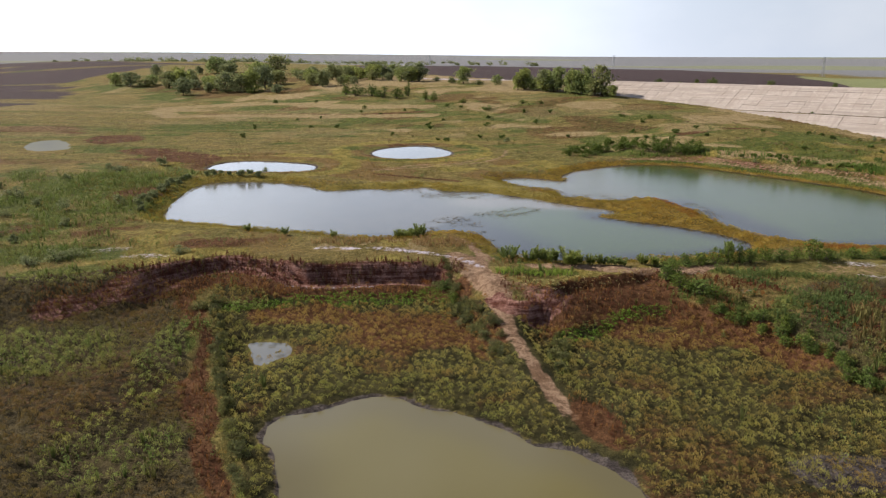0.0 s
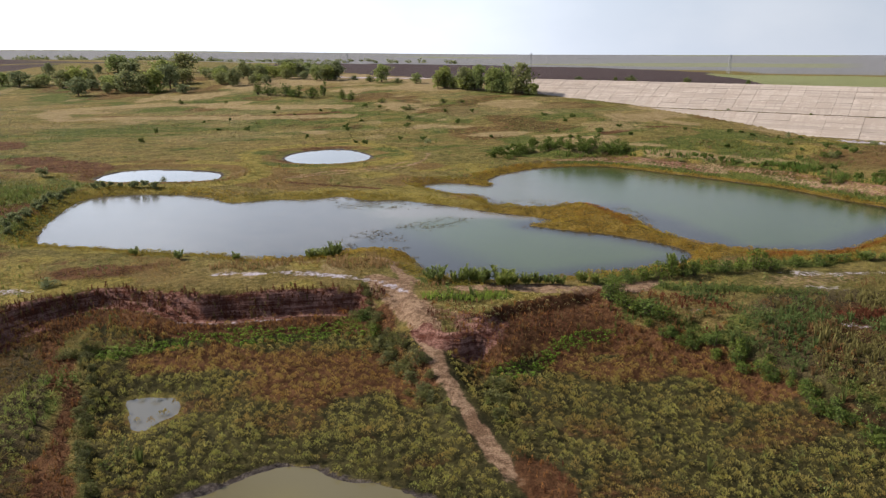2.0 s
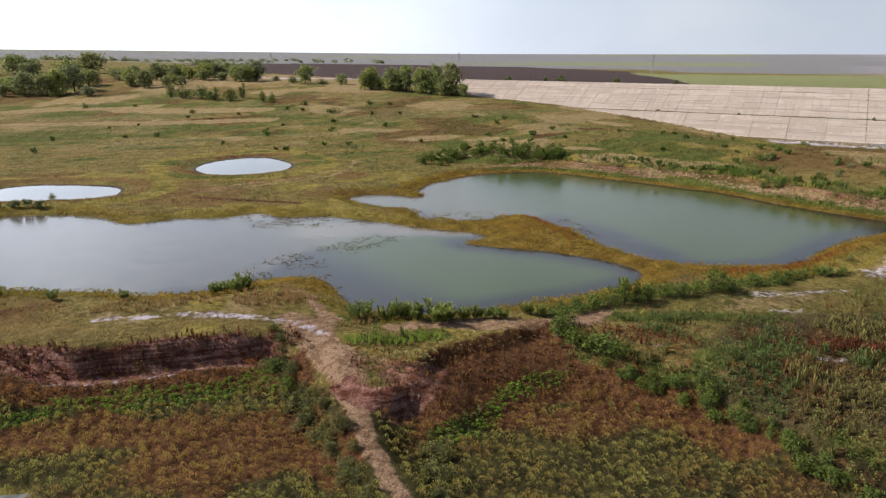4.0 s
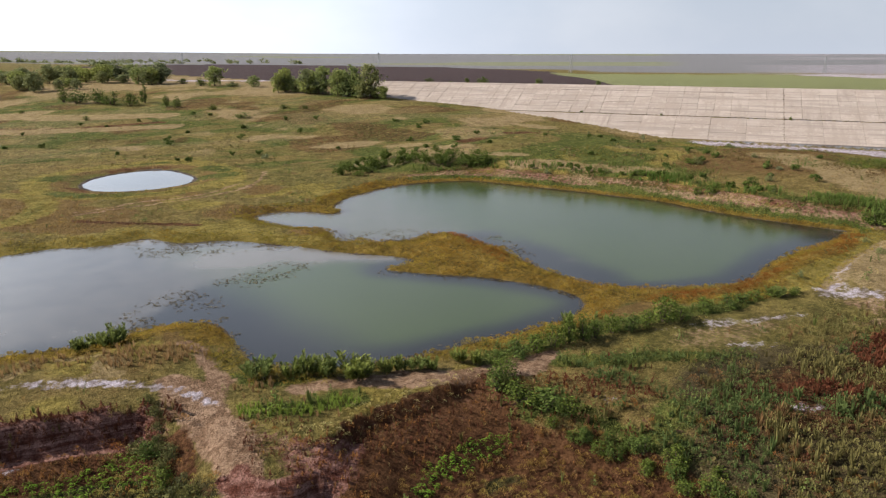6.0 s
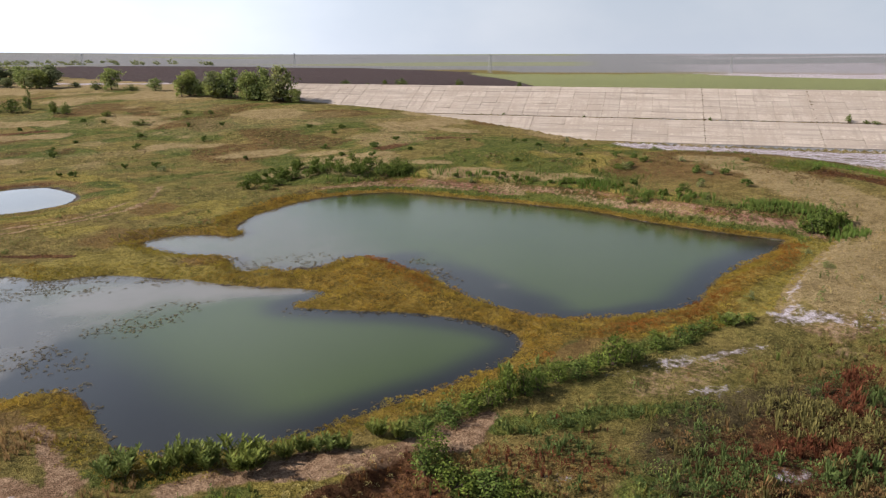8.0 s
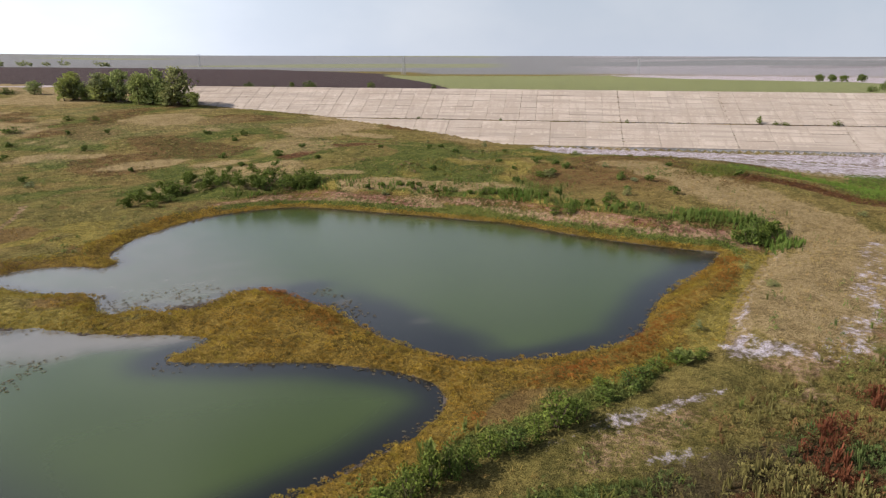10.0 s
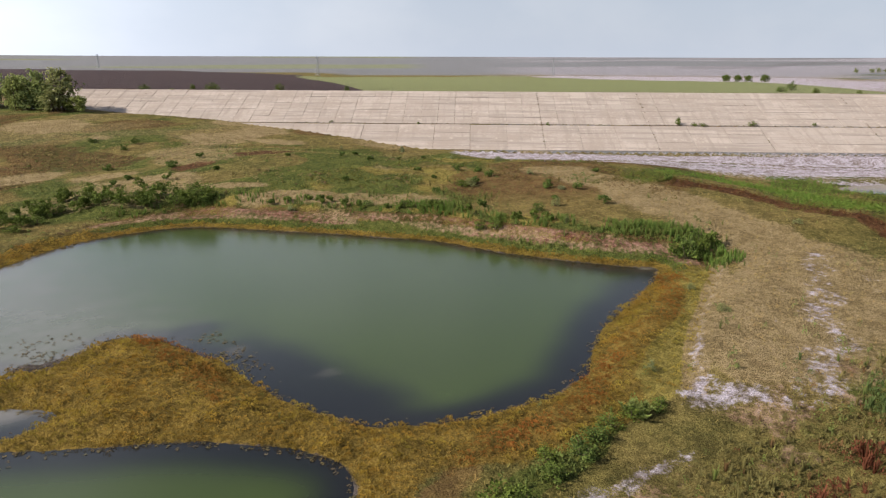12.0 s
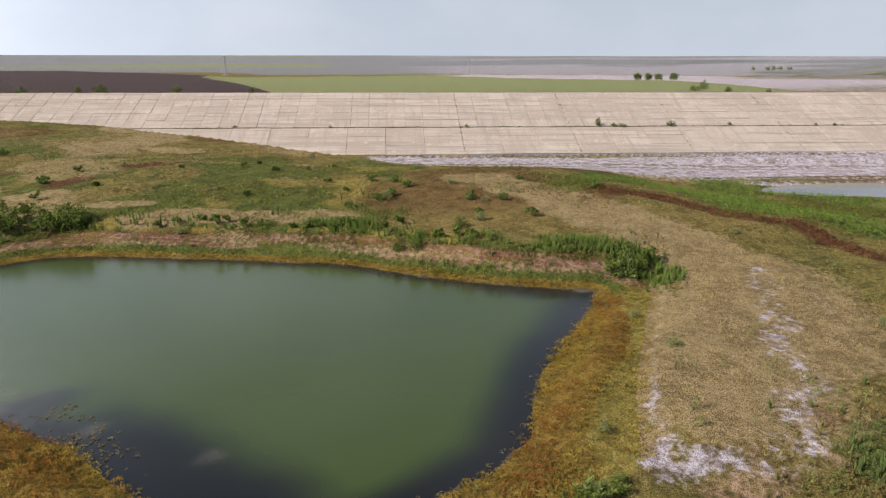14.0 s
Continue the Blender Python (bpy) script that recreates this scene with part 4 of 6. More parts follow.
# ---------------------------------------------------------------- ground cover: plants nobody could count
def blades(count, lean, width, seed, bend=0.3):
    """A tuft of narrow leaves, one metre high, out of one root."""
    r, verts, faces = np.random.default_rng(seed), [], []
    for n in range(count):
        a, out, tall = r.uniform(0, 2 * math.pi), r.uniform(0.2, 1) * lean, r.uniform(0.55, 1.0)
        way, side = np.array([math.cos(a), math.sin(a), 0]), np.array([-math.sin(a), math.cos(a), 0]) * width
        root = way * 0.12 * r.uniform(0, 1)
        tip = way * out + np.array([0, 0, tall])
        verts += [root - side, root + side, tip + side * 0.35 - way * bend * 0.2, tip - side * 0.35 - way * bend * 0.2]
        faces.append(np.arange(4) + 4 * n)
    return np.array(verts), np.array(faces)


def leafy(count, leaf, seed, spire=0.0):
    """A bushy weed, one metre high and wide: small leaves all through a dome or a spire."""
    r, verts, faces = np.random.default_rng(seed), [], []
    for n in range(count):
        v = r.normal(size=3)
        v /= np.linalg.norm(v)
        up = abs(v[2])
        rad = 0.5 * (1 - spire * up) * r.uniform(0.55, 1)
        at = np.array([v[0] * rad, v[1] * rad, 0.06 + up * r.uniform(0.55, 0.9)])
        e = r.normal(size=3)
        e -= v * (e @ v) * 0.8
        e /= np.linalg.norm(e)
        f = np.cross(v, e)
        f /= np.linalg.norm(f)
        size = leaf * r.uniform(0.7, 1.3)
        verts += [at - e * size * 0.5, at - f * size * 0.3, at + e * size * 0.6, at + f * size * 0.3]
        faces.append(np.arange(4) + 4 * n)
    return np.array(verts), np.array(faces)


def feathery(count, seed, leaf=0.12, dome=0.5, shoot=0.3, low=0.2):
    """A round tuft, one metre high and wide: leafy shoots that fan out from the root, small leaves over them."""
    r, verts, faces = np.random.default_rng(seed), [], []
    for n in range(count):
        a, up = r.uniform(0, 2 * math.pi), math.asin(r.uniform(low, 1.0))
        way = np.array([math.cos(a) * math.cos(up) * dome, math.sin(a) * math.cos(up) * dome, math.sin(up) * 0.95])
        flat = np.array([-math.sin(a), math.cos(a), 0.0]) + r.normal(0, 0.25, 3)
        side, long = flat * leaf * r.uniform(0.6, 1.0), shoot * r.uniform(0.7, 1.3)
        tip = way * r.uniform(0.85, 1.05)
        foot = way * (1 - long) * r.uniform(0.85, 1.0)
        middle = foot * 0.45 + tip * 0.55 + np.array([0, 0, 0.04])
        verts += [foot, middle - side, tip, middle + side]
        faces.append(np.arange(4) + 4 * n)
    return np.array(verts), np.array(faces)


def places(x_low, x_high, y_low, y_high, step, seed):
    """Scattered places, about one to each square of that step."""
    r = np.random.default_rng(seed)
    gx, gy = np.meshgrid(np.arange(x_low, x_high, step), np.arange(y_low, y_high, step))
    x, y = gx.ravel() + r.uniform(-0.6, 0.6, gx.size) * step, gy.ravel() + r.uniform(-0.6, 0.6, gx.size) * step
    return x, y


def dry_land(x, y, more=0.0):
    clear = np.ones(x.shape, bool)
    for _, line, *_ in PONDS:
        clear &= shore_gap(x, y, line, 14) > more
    return clear


def cover(name, label, shapes, x, y, tall, wide, tint, seed, sink=0.03, z=None, mat=None):
    """One object of plants at these places; tall, wide: metres; tint: colour of each."""
    r = np.random.default_rng(seed)
    z = (height(x, y) if z is None else z) - sink
    pick, turn = r.integers(0, len(shapes), len(x)), r.uniform(0, 2 * math.pi, len(x))
    all_verts, all_faces, all_tints, start = [], [], [], 0
    for n, (verts, faces) in enumerate(shapes):
        me = pick == n
        c, s, w, t = np.cos(turn[me])[:, None], np.sin(turn[me])[:, None], wide[me][:, None], tall[me][:, None]
        vx = (verts[None, :, 0] * c - verts[None, :, 1] * s) * w + x[me][:, None]
        vy = (verts[None, :, 0] * s + verts[None, :, 1] * c) * w + y[me][:, None]
        vz = verts[None, :, 2] * t + z[me][:, None]
        all_verts.append(np.stack([vx, vy, vz], -1).reshape(-1, 3))
        many = me.sum()
        all_faces.append((faces[None] + (np.arange(many) * len(verts))[:, None, None]).reshape(-1, 4) + start)
        all_tints.append(np.repeat(tint[me], len(verts), 0))
        start += many * len(verts)
    mesh = solid(name, np.concatenate(all_verts), np.concatenate(all_faces), mat or PLANTS, False, {"tint": np.concatenate(all_tints)})
    return tagged(new(name, mesh), label, "vegetation", kind="stuff")


def tints(r, weights, colours, shake=0.18):
    """A colour for each plant: the kind of ground that it stands on, a little varied."""
    total = np.zeros((len(weights[0]), 3))
    whole = np.sum(weights, 0)[:, None] + 1e-6
    for w, c in zip(weights, colours):
        total += w[:, None] * np.array(c)
    return total / whole * np.array((1.0, 0.97, 0.88)) * 0.93 * r.uniform(1 - shake, 1 + shake, (len(total), 1)) * r.uniform(0.94, 1.06, (len(total), 3))


def build_cover():
    r = np.random.default_rng(3)
    grass = [blades(8, 0.8, 0.036, n) for n in range(4)]
    tussock = [leafy(16, 0.27, 30 + n) for n in range(2)]
    fluff = [leafy(28, 0.165, 45 + n) for n in range(4)]
    bushes = [feathery(36, 140 + n, 0.06, 0.5, 0.22) for n in range(4)]
    brushes = [feathery(52, 145 + n, 0.03, 0.5, 0.3, 0.35) for n in range(5)]
    cushion = [feathery(36, 150 + n, 0.045, 0.5, 0.26) for n in range(4)]
    creeper = [leafy(28, 0.21, 55 + n) for n in range(3)]
    mat = [leafy(12, 0.4, 65 + n) for n in range(2)]
    spires = [blades(15, 0.42, 0.055, 85 + n) for n in range(3)]
    dry = [leafy(20, 0.3, 95 + n, 0.7) for n in range(3)]
    sprays = [blades(18, 0.55, 0.04, 50 + n) for n in range(3)]
    stalk = [leafy(22, 0.18, 60 + n, 0.65) for n in range(4)]
    # grass of the plateau
    x, y = places(-62, 150, 40, 168, 0.84, 11)
    z = zones(x, y)
    bare = np.clip(z["soil"] * 1.1 + z["salt"] * 1.2 + z["red"] * 0.75 + z["weeds"] + z["mud"], 0, 1)
    keep = dry_land(x, y, 0.3) & (r.random(len(x)) > bare) & (r.random(len(x)) < 0.15 + 0.45 * bumps(x, y, 7, 71) + 0.7 * ramp(bumps(x, y, 1.9, 88, 2), 0.4, 0.6) + 0.4 * z["straw"])
    x, y, z = x[keep], y[keep], {k: v[keep] for k, v in z.items()}
    plain = 0.25 + 0 * x
    colour = tints(r, [plain, z["green"], z["rust"], z["brown"], z["straw"], z["golden"], z["yellow"], z["dark"]],
                   [(0.23, 0.20, 0.075), (0.15, 0.175, 0.045), (0.28, 0.175, 0.065), (0.18, 0.115, 0.055), (0.34, 0.25, 0.125), (0.27, 0.18, 0.045), (0.25, 0.20, 0.065), (0.08, 0.062, 0.027)])
    tall = r.uniform(0.12, 0.25, len(x)) * (1 + 0.6 * z["green"]) * (0.7 + 0.9 * ramp(bumps(x, y, 1.9, 88, 2), 0.4, 0.6))
    colour = colour * (0.72 + 0.5 * bumps(x, y, 2.6, 89))[:, None]
    cover("steppe_grass", "dry olive and straw steppe grass in loose tufts", grass, x, y, tall, tall * r.uniform(1.3, 2.2, len(x)), colour, 1)
    # grass further off
    x, y = places(-150, 190, 168, 345, 1.85, 12)
    z = zones(x, y)
    s, u = along(x, y)
    keep = dry_land(x, y, 1) & (s < 352 + 20 * (u < -75)) & (r.random(len(x)) > z["salt"] + z["red"] * 0.6) & (r.random(len(x)) < 0.3 + 0.7 * bumps(x, y, 16, 72))
    x, y, z = x[keep], y[keep], {k: v[keep] for k, v in z.items()}
    colour = tints(r, [0.3 + 0 * x, z["green"], z["rust"], z["brown"], z["straw"], z["yellow"]],
                   [(0.27, 0.235, 0.11), (0.16, 0.20, 0.065), (0.29, 0.195, 0.08), (0.19, 0.125, 0.065), (0.38, 0.295, 0.16), (0.34, 0.28, 0.085)])
    tall = r.uniform(0.15, 0.4, len(x))
    cover("meadow_grass", "rough dry meadow grass on the rising land", grass, x, y, tall, tall * r.uniform(2.0, 4.0, len(x)), colour, 2)
    # low weeds in patches over the meadow and the hill
    xa, ya = places(45, 152, 128, 240, 1.35, 22)
    xb, yb = places(-115, 60, 142, 300, 2.2, 23)
    x, y = np.concatenate([xa, xb]), np.concatenate([ya, yb])
    z = zones(x, y)
    s, u = along(x, y)
    keep = dry_land(x, y, 3) & (s < 350) & (r.random(len(x)) < (0.12 + 0.9 * ramp(bumps(x * 0.6, y, 6, 94), 0.45, 0.62)) * (0.5 + 0.5 * z["green"]) * (1 - 0.7 * z["straw"])) & (z["salt"] < 0.3) & (z["soil"] < 0.3)
    x, y, z = x[keep], y[keep], {k: v[keep] for k, v in z.items()}
    kind = bumps(x, y, 9, 95, 2) + r.normal(0, 0.08, len(x))
    colour = np.where((kind < 0.42)[:, None], (0.105, 0.135, 0.04), np.where((kind < 0.52)[:, None], (0.15, 0.15, 0.055), np.where((kind < 0.6)[:, None], (0.14, 0.095, 0.055), (0.21, 0.17, 0.075)))) * r.uniform(0.75, 1.25, (len(x), 1))
    size = r.uniform(0.4, 1.1, len(x)) * (0.8 + 0.5 * ramp(bumps(x, y, 11, 98), 0.45, 0.65))
    cover("meadow_weeds", "low green and brown weeds in patches on the meadow", tussock, x, y, size * 0.55, size, colour, 13)
    # golden sedge round the ponds
    x, y = places(-48, 112, 78, 170, 0.54, 13)
    z = zones(x, y)
    keep = dry_land(x, y, -0.05) & (r.random(len(x)) < np.maximum(z["sedge"] * 1.15, 0.55 * z["yellow"] * (x > 62) * (x < 108) * (y > 78) * (y < 100)))
    x, y, z = x[keep], y[keep], {k: v[keep] for k, v in z.items()}
    drift = bumps(x, y, 4.5, 73)
    colour = tints(r, [0.08 + z["golden"], 9.0 * z["rust"] ** 1.5 * (x > 46), 0.8 * z["green"] + 1.2 * (z["sedge"] - z["golden"]), 1.2 * ramp(drift, 0.5, 0.6), 0.8 * ramp(0.46 - drift, 0.0, 0.08), 1.5 * z["yellow"] * (x > 60)],
                   [(0.34, 0.24, 0.05), (0.245, 0.088, 0.028), (0.19, 0.175, 0.04), (0.27, 0.215, 0.05), (0.27, 0.155, 0.036), (0.30, 0.25, 0.06)], 0.1)
    colour = colour * (0.58 + 0.85 * bumps(x, y, 1.3, 93, 2))[:, None]
    tall = r.uniform(0.26, 0.55, len(x)) * (0.35 + 1.3 * bumps(x, y, 1.6, 74, 2))
    cover("shore_sedge", "golden-yellow sedge in dense tufts along the ponds", cushion, x, y, tall, tall * r.uniform(1.3, 2.0, len(x)), colour, 3, mat=SOFT_PLANTS)
    # bushy weeds on the floor of the basin
    x, y = places(-46, 46, 36, 80, 0.64, 14)
    z = zones(x, y)
    gap = np.minimum(shore_gap(x, y, POND_E, 14), shore_gap(x, y, PUDDLE, 14) + 3.2 * ramp(bumps(x, y, 1.3, 102, 2), 0.48, 0.6))
    keep = (gap > 1.2 * bumps(x, y, 2.0, 91) - 0.2) & inside(x, y, BRINK) & (line_gap(x, y, RAMP_WAY, False, 6) > 1.1) & (r.random(len(x)) < 0.3 + 0.8 * z["weeds"] + 0.55 * z["dark"] * (x < 0)) & (z["track"] < 0.5) & (r.random(len(x)) > 0.9 * z["soil"] + 1.2 * z["green"] * (x > -15) + 0.75 * (x > 14) * (x < 32) * (line_gap(x, y, BRINK, True, 20) < 5.2))
    x, y, z, gap = x[keep], y[keep], {k: v[keep] for k, v in z.items()}, gap[keep]
    colour = tints(r, [0.5 * z["weeds"] + 0.1, 1.1 * z["brown"], 0.6 * (1 - ramp(gap, 1, 6)), 0.6 * ramp(bumps(x, y, 7, 75), 0.5, 0.65), 1.0 * z["red"], 2.5 * z["dark"] * (x < 0) * (1 - z["yellow"]), 6.0 * z["green"] * (x < -15), 4.0 * z["yellow"] * (x < -15)],
                   [(0.27, 0.25, 0.085), (0.25, 0.13, 0.05), (0.20, 0.215, 0.065), (0.31, 0.245, 0.085), (0.22, 0.085, 0.035), (0.155, 0.115, 0.05), (0.21, 0.265, 0.09), (0.30, 0.31, 0.095)], 0.09)
    colour = colour * ((1.03 + 0.3 * bumps(x, y, 2.4, 92, 2)) * np.where((x < -16) & (z["green"] < 0.4), 0.75, 1.0))[:, None]
    size = r.uniform(0.5, 0.95, len(x)) * (0.6 + 0.8 * bumps(x, y, 1.5, 96, 2))
    cover("basin_weeds", "low bushy olive and brown weeds on the basin floor", brushes, x, y, size * r.uniform(0.7, 1.0, len(x)), size, colour, 4, mat=SOFT_PLANTS)
    # tall green and brown weeds on the rough ground
    x, y = places(-78, 128, 38, 150, 0.8, 15)
    z = zones(x, y)
    wild = np.clip(z["green"] * 1.0 + 0.12 * ramp(bumps(x, y, 9, 81), 0.5, 0.62) + 0.8 * blob(x, y, -36, 56, 22, 24) + 0.9 * blob(x, y, -60, 118, 22, 36) * ramp(bumps(x, y, 9, 97), 0.38, 0.55) + 0.7 * blob(x, y, -42, 89, 20, 7) + 0.45 * blob(x, y, -27, 93, 14, 5) + 0.6 * z["brown"] * (inside(x, y, BRINK)) * (x < -18), 0, 1)
    keep = dry_land(x, y, 0.8) & (r.random(len(x)) < wild * (0.3 + 1.1 * ramp(bumps(x, y, 3, 76), 0.36, 0.56))) & (r.random(len(x)) > z["soil"] + z["salt"] + 1.3 * z["foot"] * inside(x, y, BRINK)) & (line_gap(x, y, RAMP_WAY, False, 6) > 1.6)
    x, y, z = x[keep], y[keep], {k: v[keep] for k, v in z.items()}
    patch = ramp(bumps(x, y, 4, 77), 0.42, 0.6)
    colour = tints(r, [0.15 + 3.0 * z["green"], 1.2 * z["brown"] * (1 - patch), 0.5 * patch, 0.4 * z["red"], 2.2 * z["dark"] * (1 - z["green"])], [(0.14, 0.18, 0.055), (0.16, 0.09, 0.045), (0.135, 0.155, 0.06), (0.2, 0.065, 0.04), (0.13, 0.10, 0.043)], 0.2)
    colour = colour * np.where(x < -15, 1.25, 1.0)[:, None]
    size = r.uniform(0.6, 1.3, len(x)) * (0.75 + 0.5 * patch) * np.where(((y > 84) & ((x < 95) | (y < 96)) & (x > -40)) | ((x < -18) & (y < 84) & (z["green"] < 0.5)), 0.55, 1.0)
    cover("tall_weeds", "tall dark-green and brown weeds in rough stands", stalk + fluff[:2] + spires[:1], x, y, size * r.uniform(0.75, 1.15, len(x)), size * r.uniform(0.6, 0.9, len(x)), colour, 5)
    # the rough ground above the basin has many kinds side by side
    x, y = places(30, 96, 38, 76, 0.46, 21)
    z = zones(x, y)
    verge = band(x, y, [(37.8, 75.2), (40.4, 73.8), (45, 73.1), (49, 71.3), (52.6, 69.8)], 1.1)
    rough = np.clip(blob(x, y, 50, 60, 18, 12) + 0.6 * blob(x, y, 76, 65, 18, 6) + blob(x, y, 38, 69.8, 5, 3, -35) + verge + 0.42 * blob(x, y, 75, 70.5, 16, 4.5) + 0.3 * blob(x, y, 62, 72.5, 9, 2.5), 0, 1)
    keep = (r.random(len(x)) < rough * (0.5 + 0.7 * ramp(bumps(x, y, 2.2, 76), 0.34, 0.52))) & (r.random(len(x)) > z["soil"] + 1.4 * z["salt"]) & (z["foot"] < 0.5) & (z["weeds"] < 0.6)
    x, y, verge = x[keep], y[keep], verge[keep]
    kind = bumps(x, y, 4.2, 83, 2) - 0.3 * (verge > 0.35) + r.normal(0, 0.035, len(x))
    mixed = np.where((kind < 0.43)[:, None], (0.10, 0.135, 0.045), np.where((kind < 0.50)[:, None], (0.15, 0.125, 0.05), np.where((kind < 0.57)[:, None], (0.175, 0.105, 0.048), (0.165, 0.145, 0.055))))
    reds = np.clip(band(x, y, [(35.5, 72.6), (36.6, 71.4), (38.2, 69), (40.5, 67.6)], 1.3) + band(x, y, [(51.2, 63.9), (53, 63), (54.4, 61.6)], 1.2) + band(x, y, [(60.9, 64.1), (63, 66.6), (66.5, 66.8), (72, 66.8)], 1.4) + 0.8 * blob(x, y, 32.2, 69.3, 1.6, 1) + 0.7 * blob(x, y, 38, 65.6, 2, 1.2), 0, 1)
    mixed = np.where((reds > 0.45 + 0.15 * r.normal(size=len(x)))[:, None], (0.135, 0.05, 0.028), mixed) * r.uniform(0.8, 1.2, (len(x), 1))
    size = r.uniform(0.5, 1.15, len(x)) * (0.5 + 1.1 * bumps(x, y, 2.6, 87, 2)) * np.where(y > 68, 0.7, 1.0)
    cover("rough_weeds", "mixed green, brown and dark-red weeds on rough ground", spires[:1] + bushes[:3], x, y, size, size * 0.9, mixed, 12)
    # fresh low greens at the foot of the scarp
    x, y = places(-30, 47, 40, 82, 0.36, 16)
    z = zones(x, y)
    keep = inside(x, y, BRINK) & (z["foot"] > 0.3) & (r.random(len(x)) < 1.2 * z["foot"]) & (line_gap(x, y, RAMP_WAY, False, 6) > 1.5)
    x, y = x[keep], y[keep]
    size = r.uniform(0.35, 0.65, len(x))
    colour = tints(r, [np.ones(len(x)), ramp(bumps(x, y, 3, 78), 0.45, 0.6)], [(0.15, 0.26, 0.035), (0.12, 0.205, 0.035)])
    cover("low_greens", "fresh bright-green creeping plants at the foot of the scarp", creeper, x, y, size * 0.6, size, colour, 6)
    # dead weeds on and below the scarp
    x, y = places(-40, 62, 38, 90, 0.42, 17)
    z = zones(x, y)
    edge = line_gap(x, y, BRINK, True, 20)
    scarp = inside(x, y, BRINK) & (edge < 6.5)
    top = (edge < 1.3 + 0.8 * bumps(x, y, 4, 84)) * (x < 8) * (x > -34)
    apron = scarp * (edge > 2.9) * (x < 6) + inside(x, y, BRINK) * (edge < 7) * (x > 14.5) * (x < 36)
    chance = 0.85 * scarp * (edge < 3.2) * (x < -13 + 4 * (bumps(x, y, 5, 101) - 0.5)) * (x > -30) + 0.75 * inside(x, y, BRINK) * top + 0.10 * scarp * (x < 8) + 0.8 * apron * (0.35 + ramp(bumps(x, y, 4, 79), 0.35, 0.6)) + 0.35 * blob(x, y, 13, 72, 3, 5, 12) + 0.4 * blob(x, y, 38, 70.5, 6, 2.5) + 0.6 * z["track"] + 0.8 * z["red"] * inside(x, y, BRINK) * (x < -26) + 0.25 * (1 - ramp(np.abs(shore_gap(x, y, LEDGE, 6) + 1.6), 0.5, 1.6))
    keep = (r.random(len(x)) < chance) & (line_gap(x, y, RAMP_WAY, False, 6) > 0.9) & (z["foot"] < 0.6)
    x, y, top, apron = x[keep], y[keep], top[keep], (apron + z["track"])[keep]
    size = r.uniform(0.3, 0.6, len(x)) * (1 + 0.65 * top)
    warm = (apron > 0.2) * (r.random(len(x)) < 0.35 + 0.5 * ramp(bumps(x, y, 5, 85), 0.42, 0.58))
    colour = np.where(warm[:, None], (0.23, 0.11, 0.04), np.where((r.random(len(x)) < 0.25)[:, None], (0.19, 0.13, 0.06), (0.125, 0.05, 0.03))) * r.uniform(0.7, 1.3, (len(x), 1))
    cover("dead_weeds", "dry red-brown dead weeds on the scarp", dry + spires[:1], x, y, size, size * 0.6, colour, 7)
    # fresh green grass along the top of the red bank, and a low strip of it at the water
    x, y = places(60, 120, 92, 172, 0.5, 25)
    gap = shore_gap(x, y, POND_B, 14)
    north = ramp(x * 0.82 + y * 0.57, 136, 143) * (x < 116)
    top = (1 - ramp(np.abs(gap - 8.5), 1.2, 3.5)) * ramp(bumps(x, y, 8, 99), 0.3, 0.5) * (0.25 + 0.75 * ramp(x, 90, 100))
    keep = (gap > 1) & (r.random(len(x)) < north * np.maximum(top, 0.8 * (1 - ramp(np.abs(gap - 2.3), 0.4, 0.9))))
    x, y, gap = x[keep], y[keep], gap[keep]
    tall = np.where(gap > 4, r.uniform(0.6, 1.2, len(x)), r.uniform(0.2, 0.35, len(x)))
    colour = tints(r, [np.ones(len(x)), 1.0 * (gap < 4), ramp(bumps(x, y, 4, 100), 0.45, 0.6)], [(0.12, 0.19, 0.045), (0.15, 0.19, 0.04), (0.15, 0.20, 0.06)], 0.12)
    cover("bank_grass", "fresh green grass along the top of the red bank", sprays, x, y, tall, np.maximum(tall * 0.8, 0.4), colour, 14)
    # bright tall grass at the head of the ramp; brown seeding grass on the spit of the long pond
    x, y = places(-12, 22, 72, 96, 0.4, 26)
    bright = band(x, y, [(12.4, 77), (14.9, 75.8), (16.6, 75.5), (19, 75.5)], 1.3)
    seeding = np.clip(blob(x, y, 6, 89.6, 5.5, 2.4, -12) + 0.7 * blob(x, y, -6, 91, 6, 2) + 0.6 * blob(x, y, 13.5, 80.5, 2, 1.5), 0, 1)
    keep = dry_land(x, y, 1) & (r.random(len(x)) < np.maximum(bright, 0.75 * seeding)) & (line_gap(x, y, RAMP_WAY, False, 6) > 1.5)
    x, y, bright = x[keep], y[keep], bright[keep]
    tall = r.uniform(0.35, 0.7, len(x))
    colour = np.where((bright > 0.3)[:, None], (0.20, 0.27, 0.05), (0.27, 0.175, 0.085)) * r.uniform(0.8, 1.2, (len(x), 1))
    cover("seeding_grass", "bright green and brown seeding grass beside the ramp", sprays, x, y, tall, tall * 0.9, colour, 15, mat=SOFT_PLANTS)
    # pale tussocks along the brink
    x, y = places(14, 48, 60, 80, 0.45, 19)
    edge = line_gap(x, y, BRINK, True, 20)
    keep = (edge < 0.5 + 1.0 * bumps(x, y, 3, 82)) & (r.random(len(x)) < 0.6 * (1 - ramp(x, 24, 32))) & (x > 13)
    x, y = x[keep], y[keep]
    size = r.uniform(0.35, 0.7, len(x))
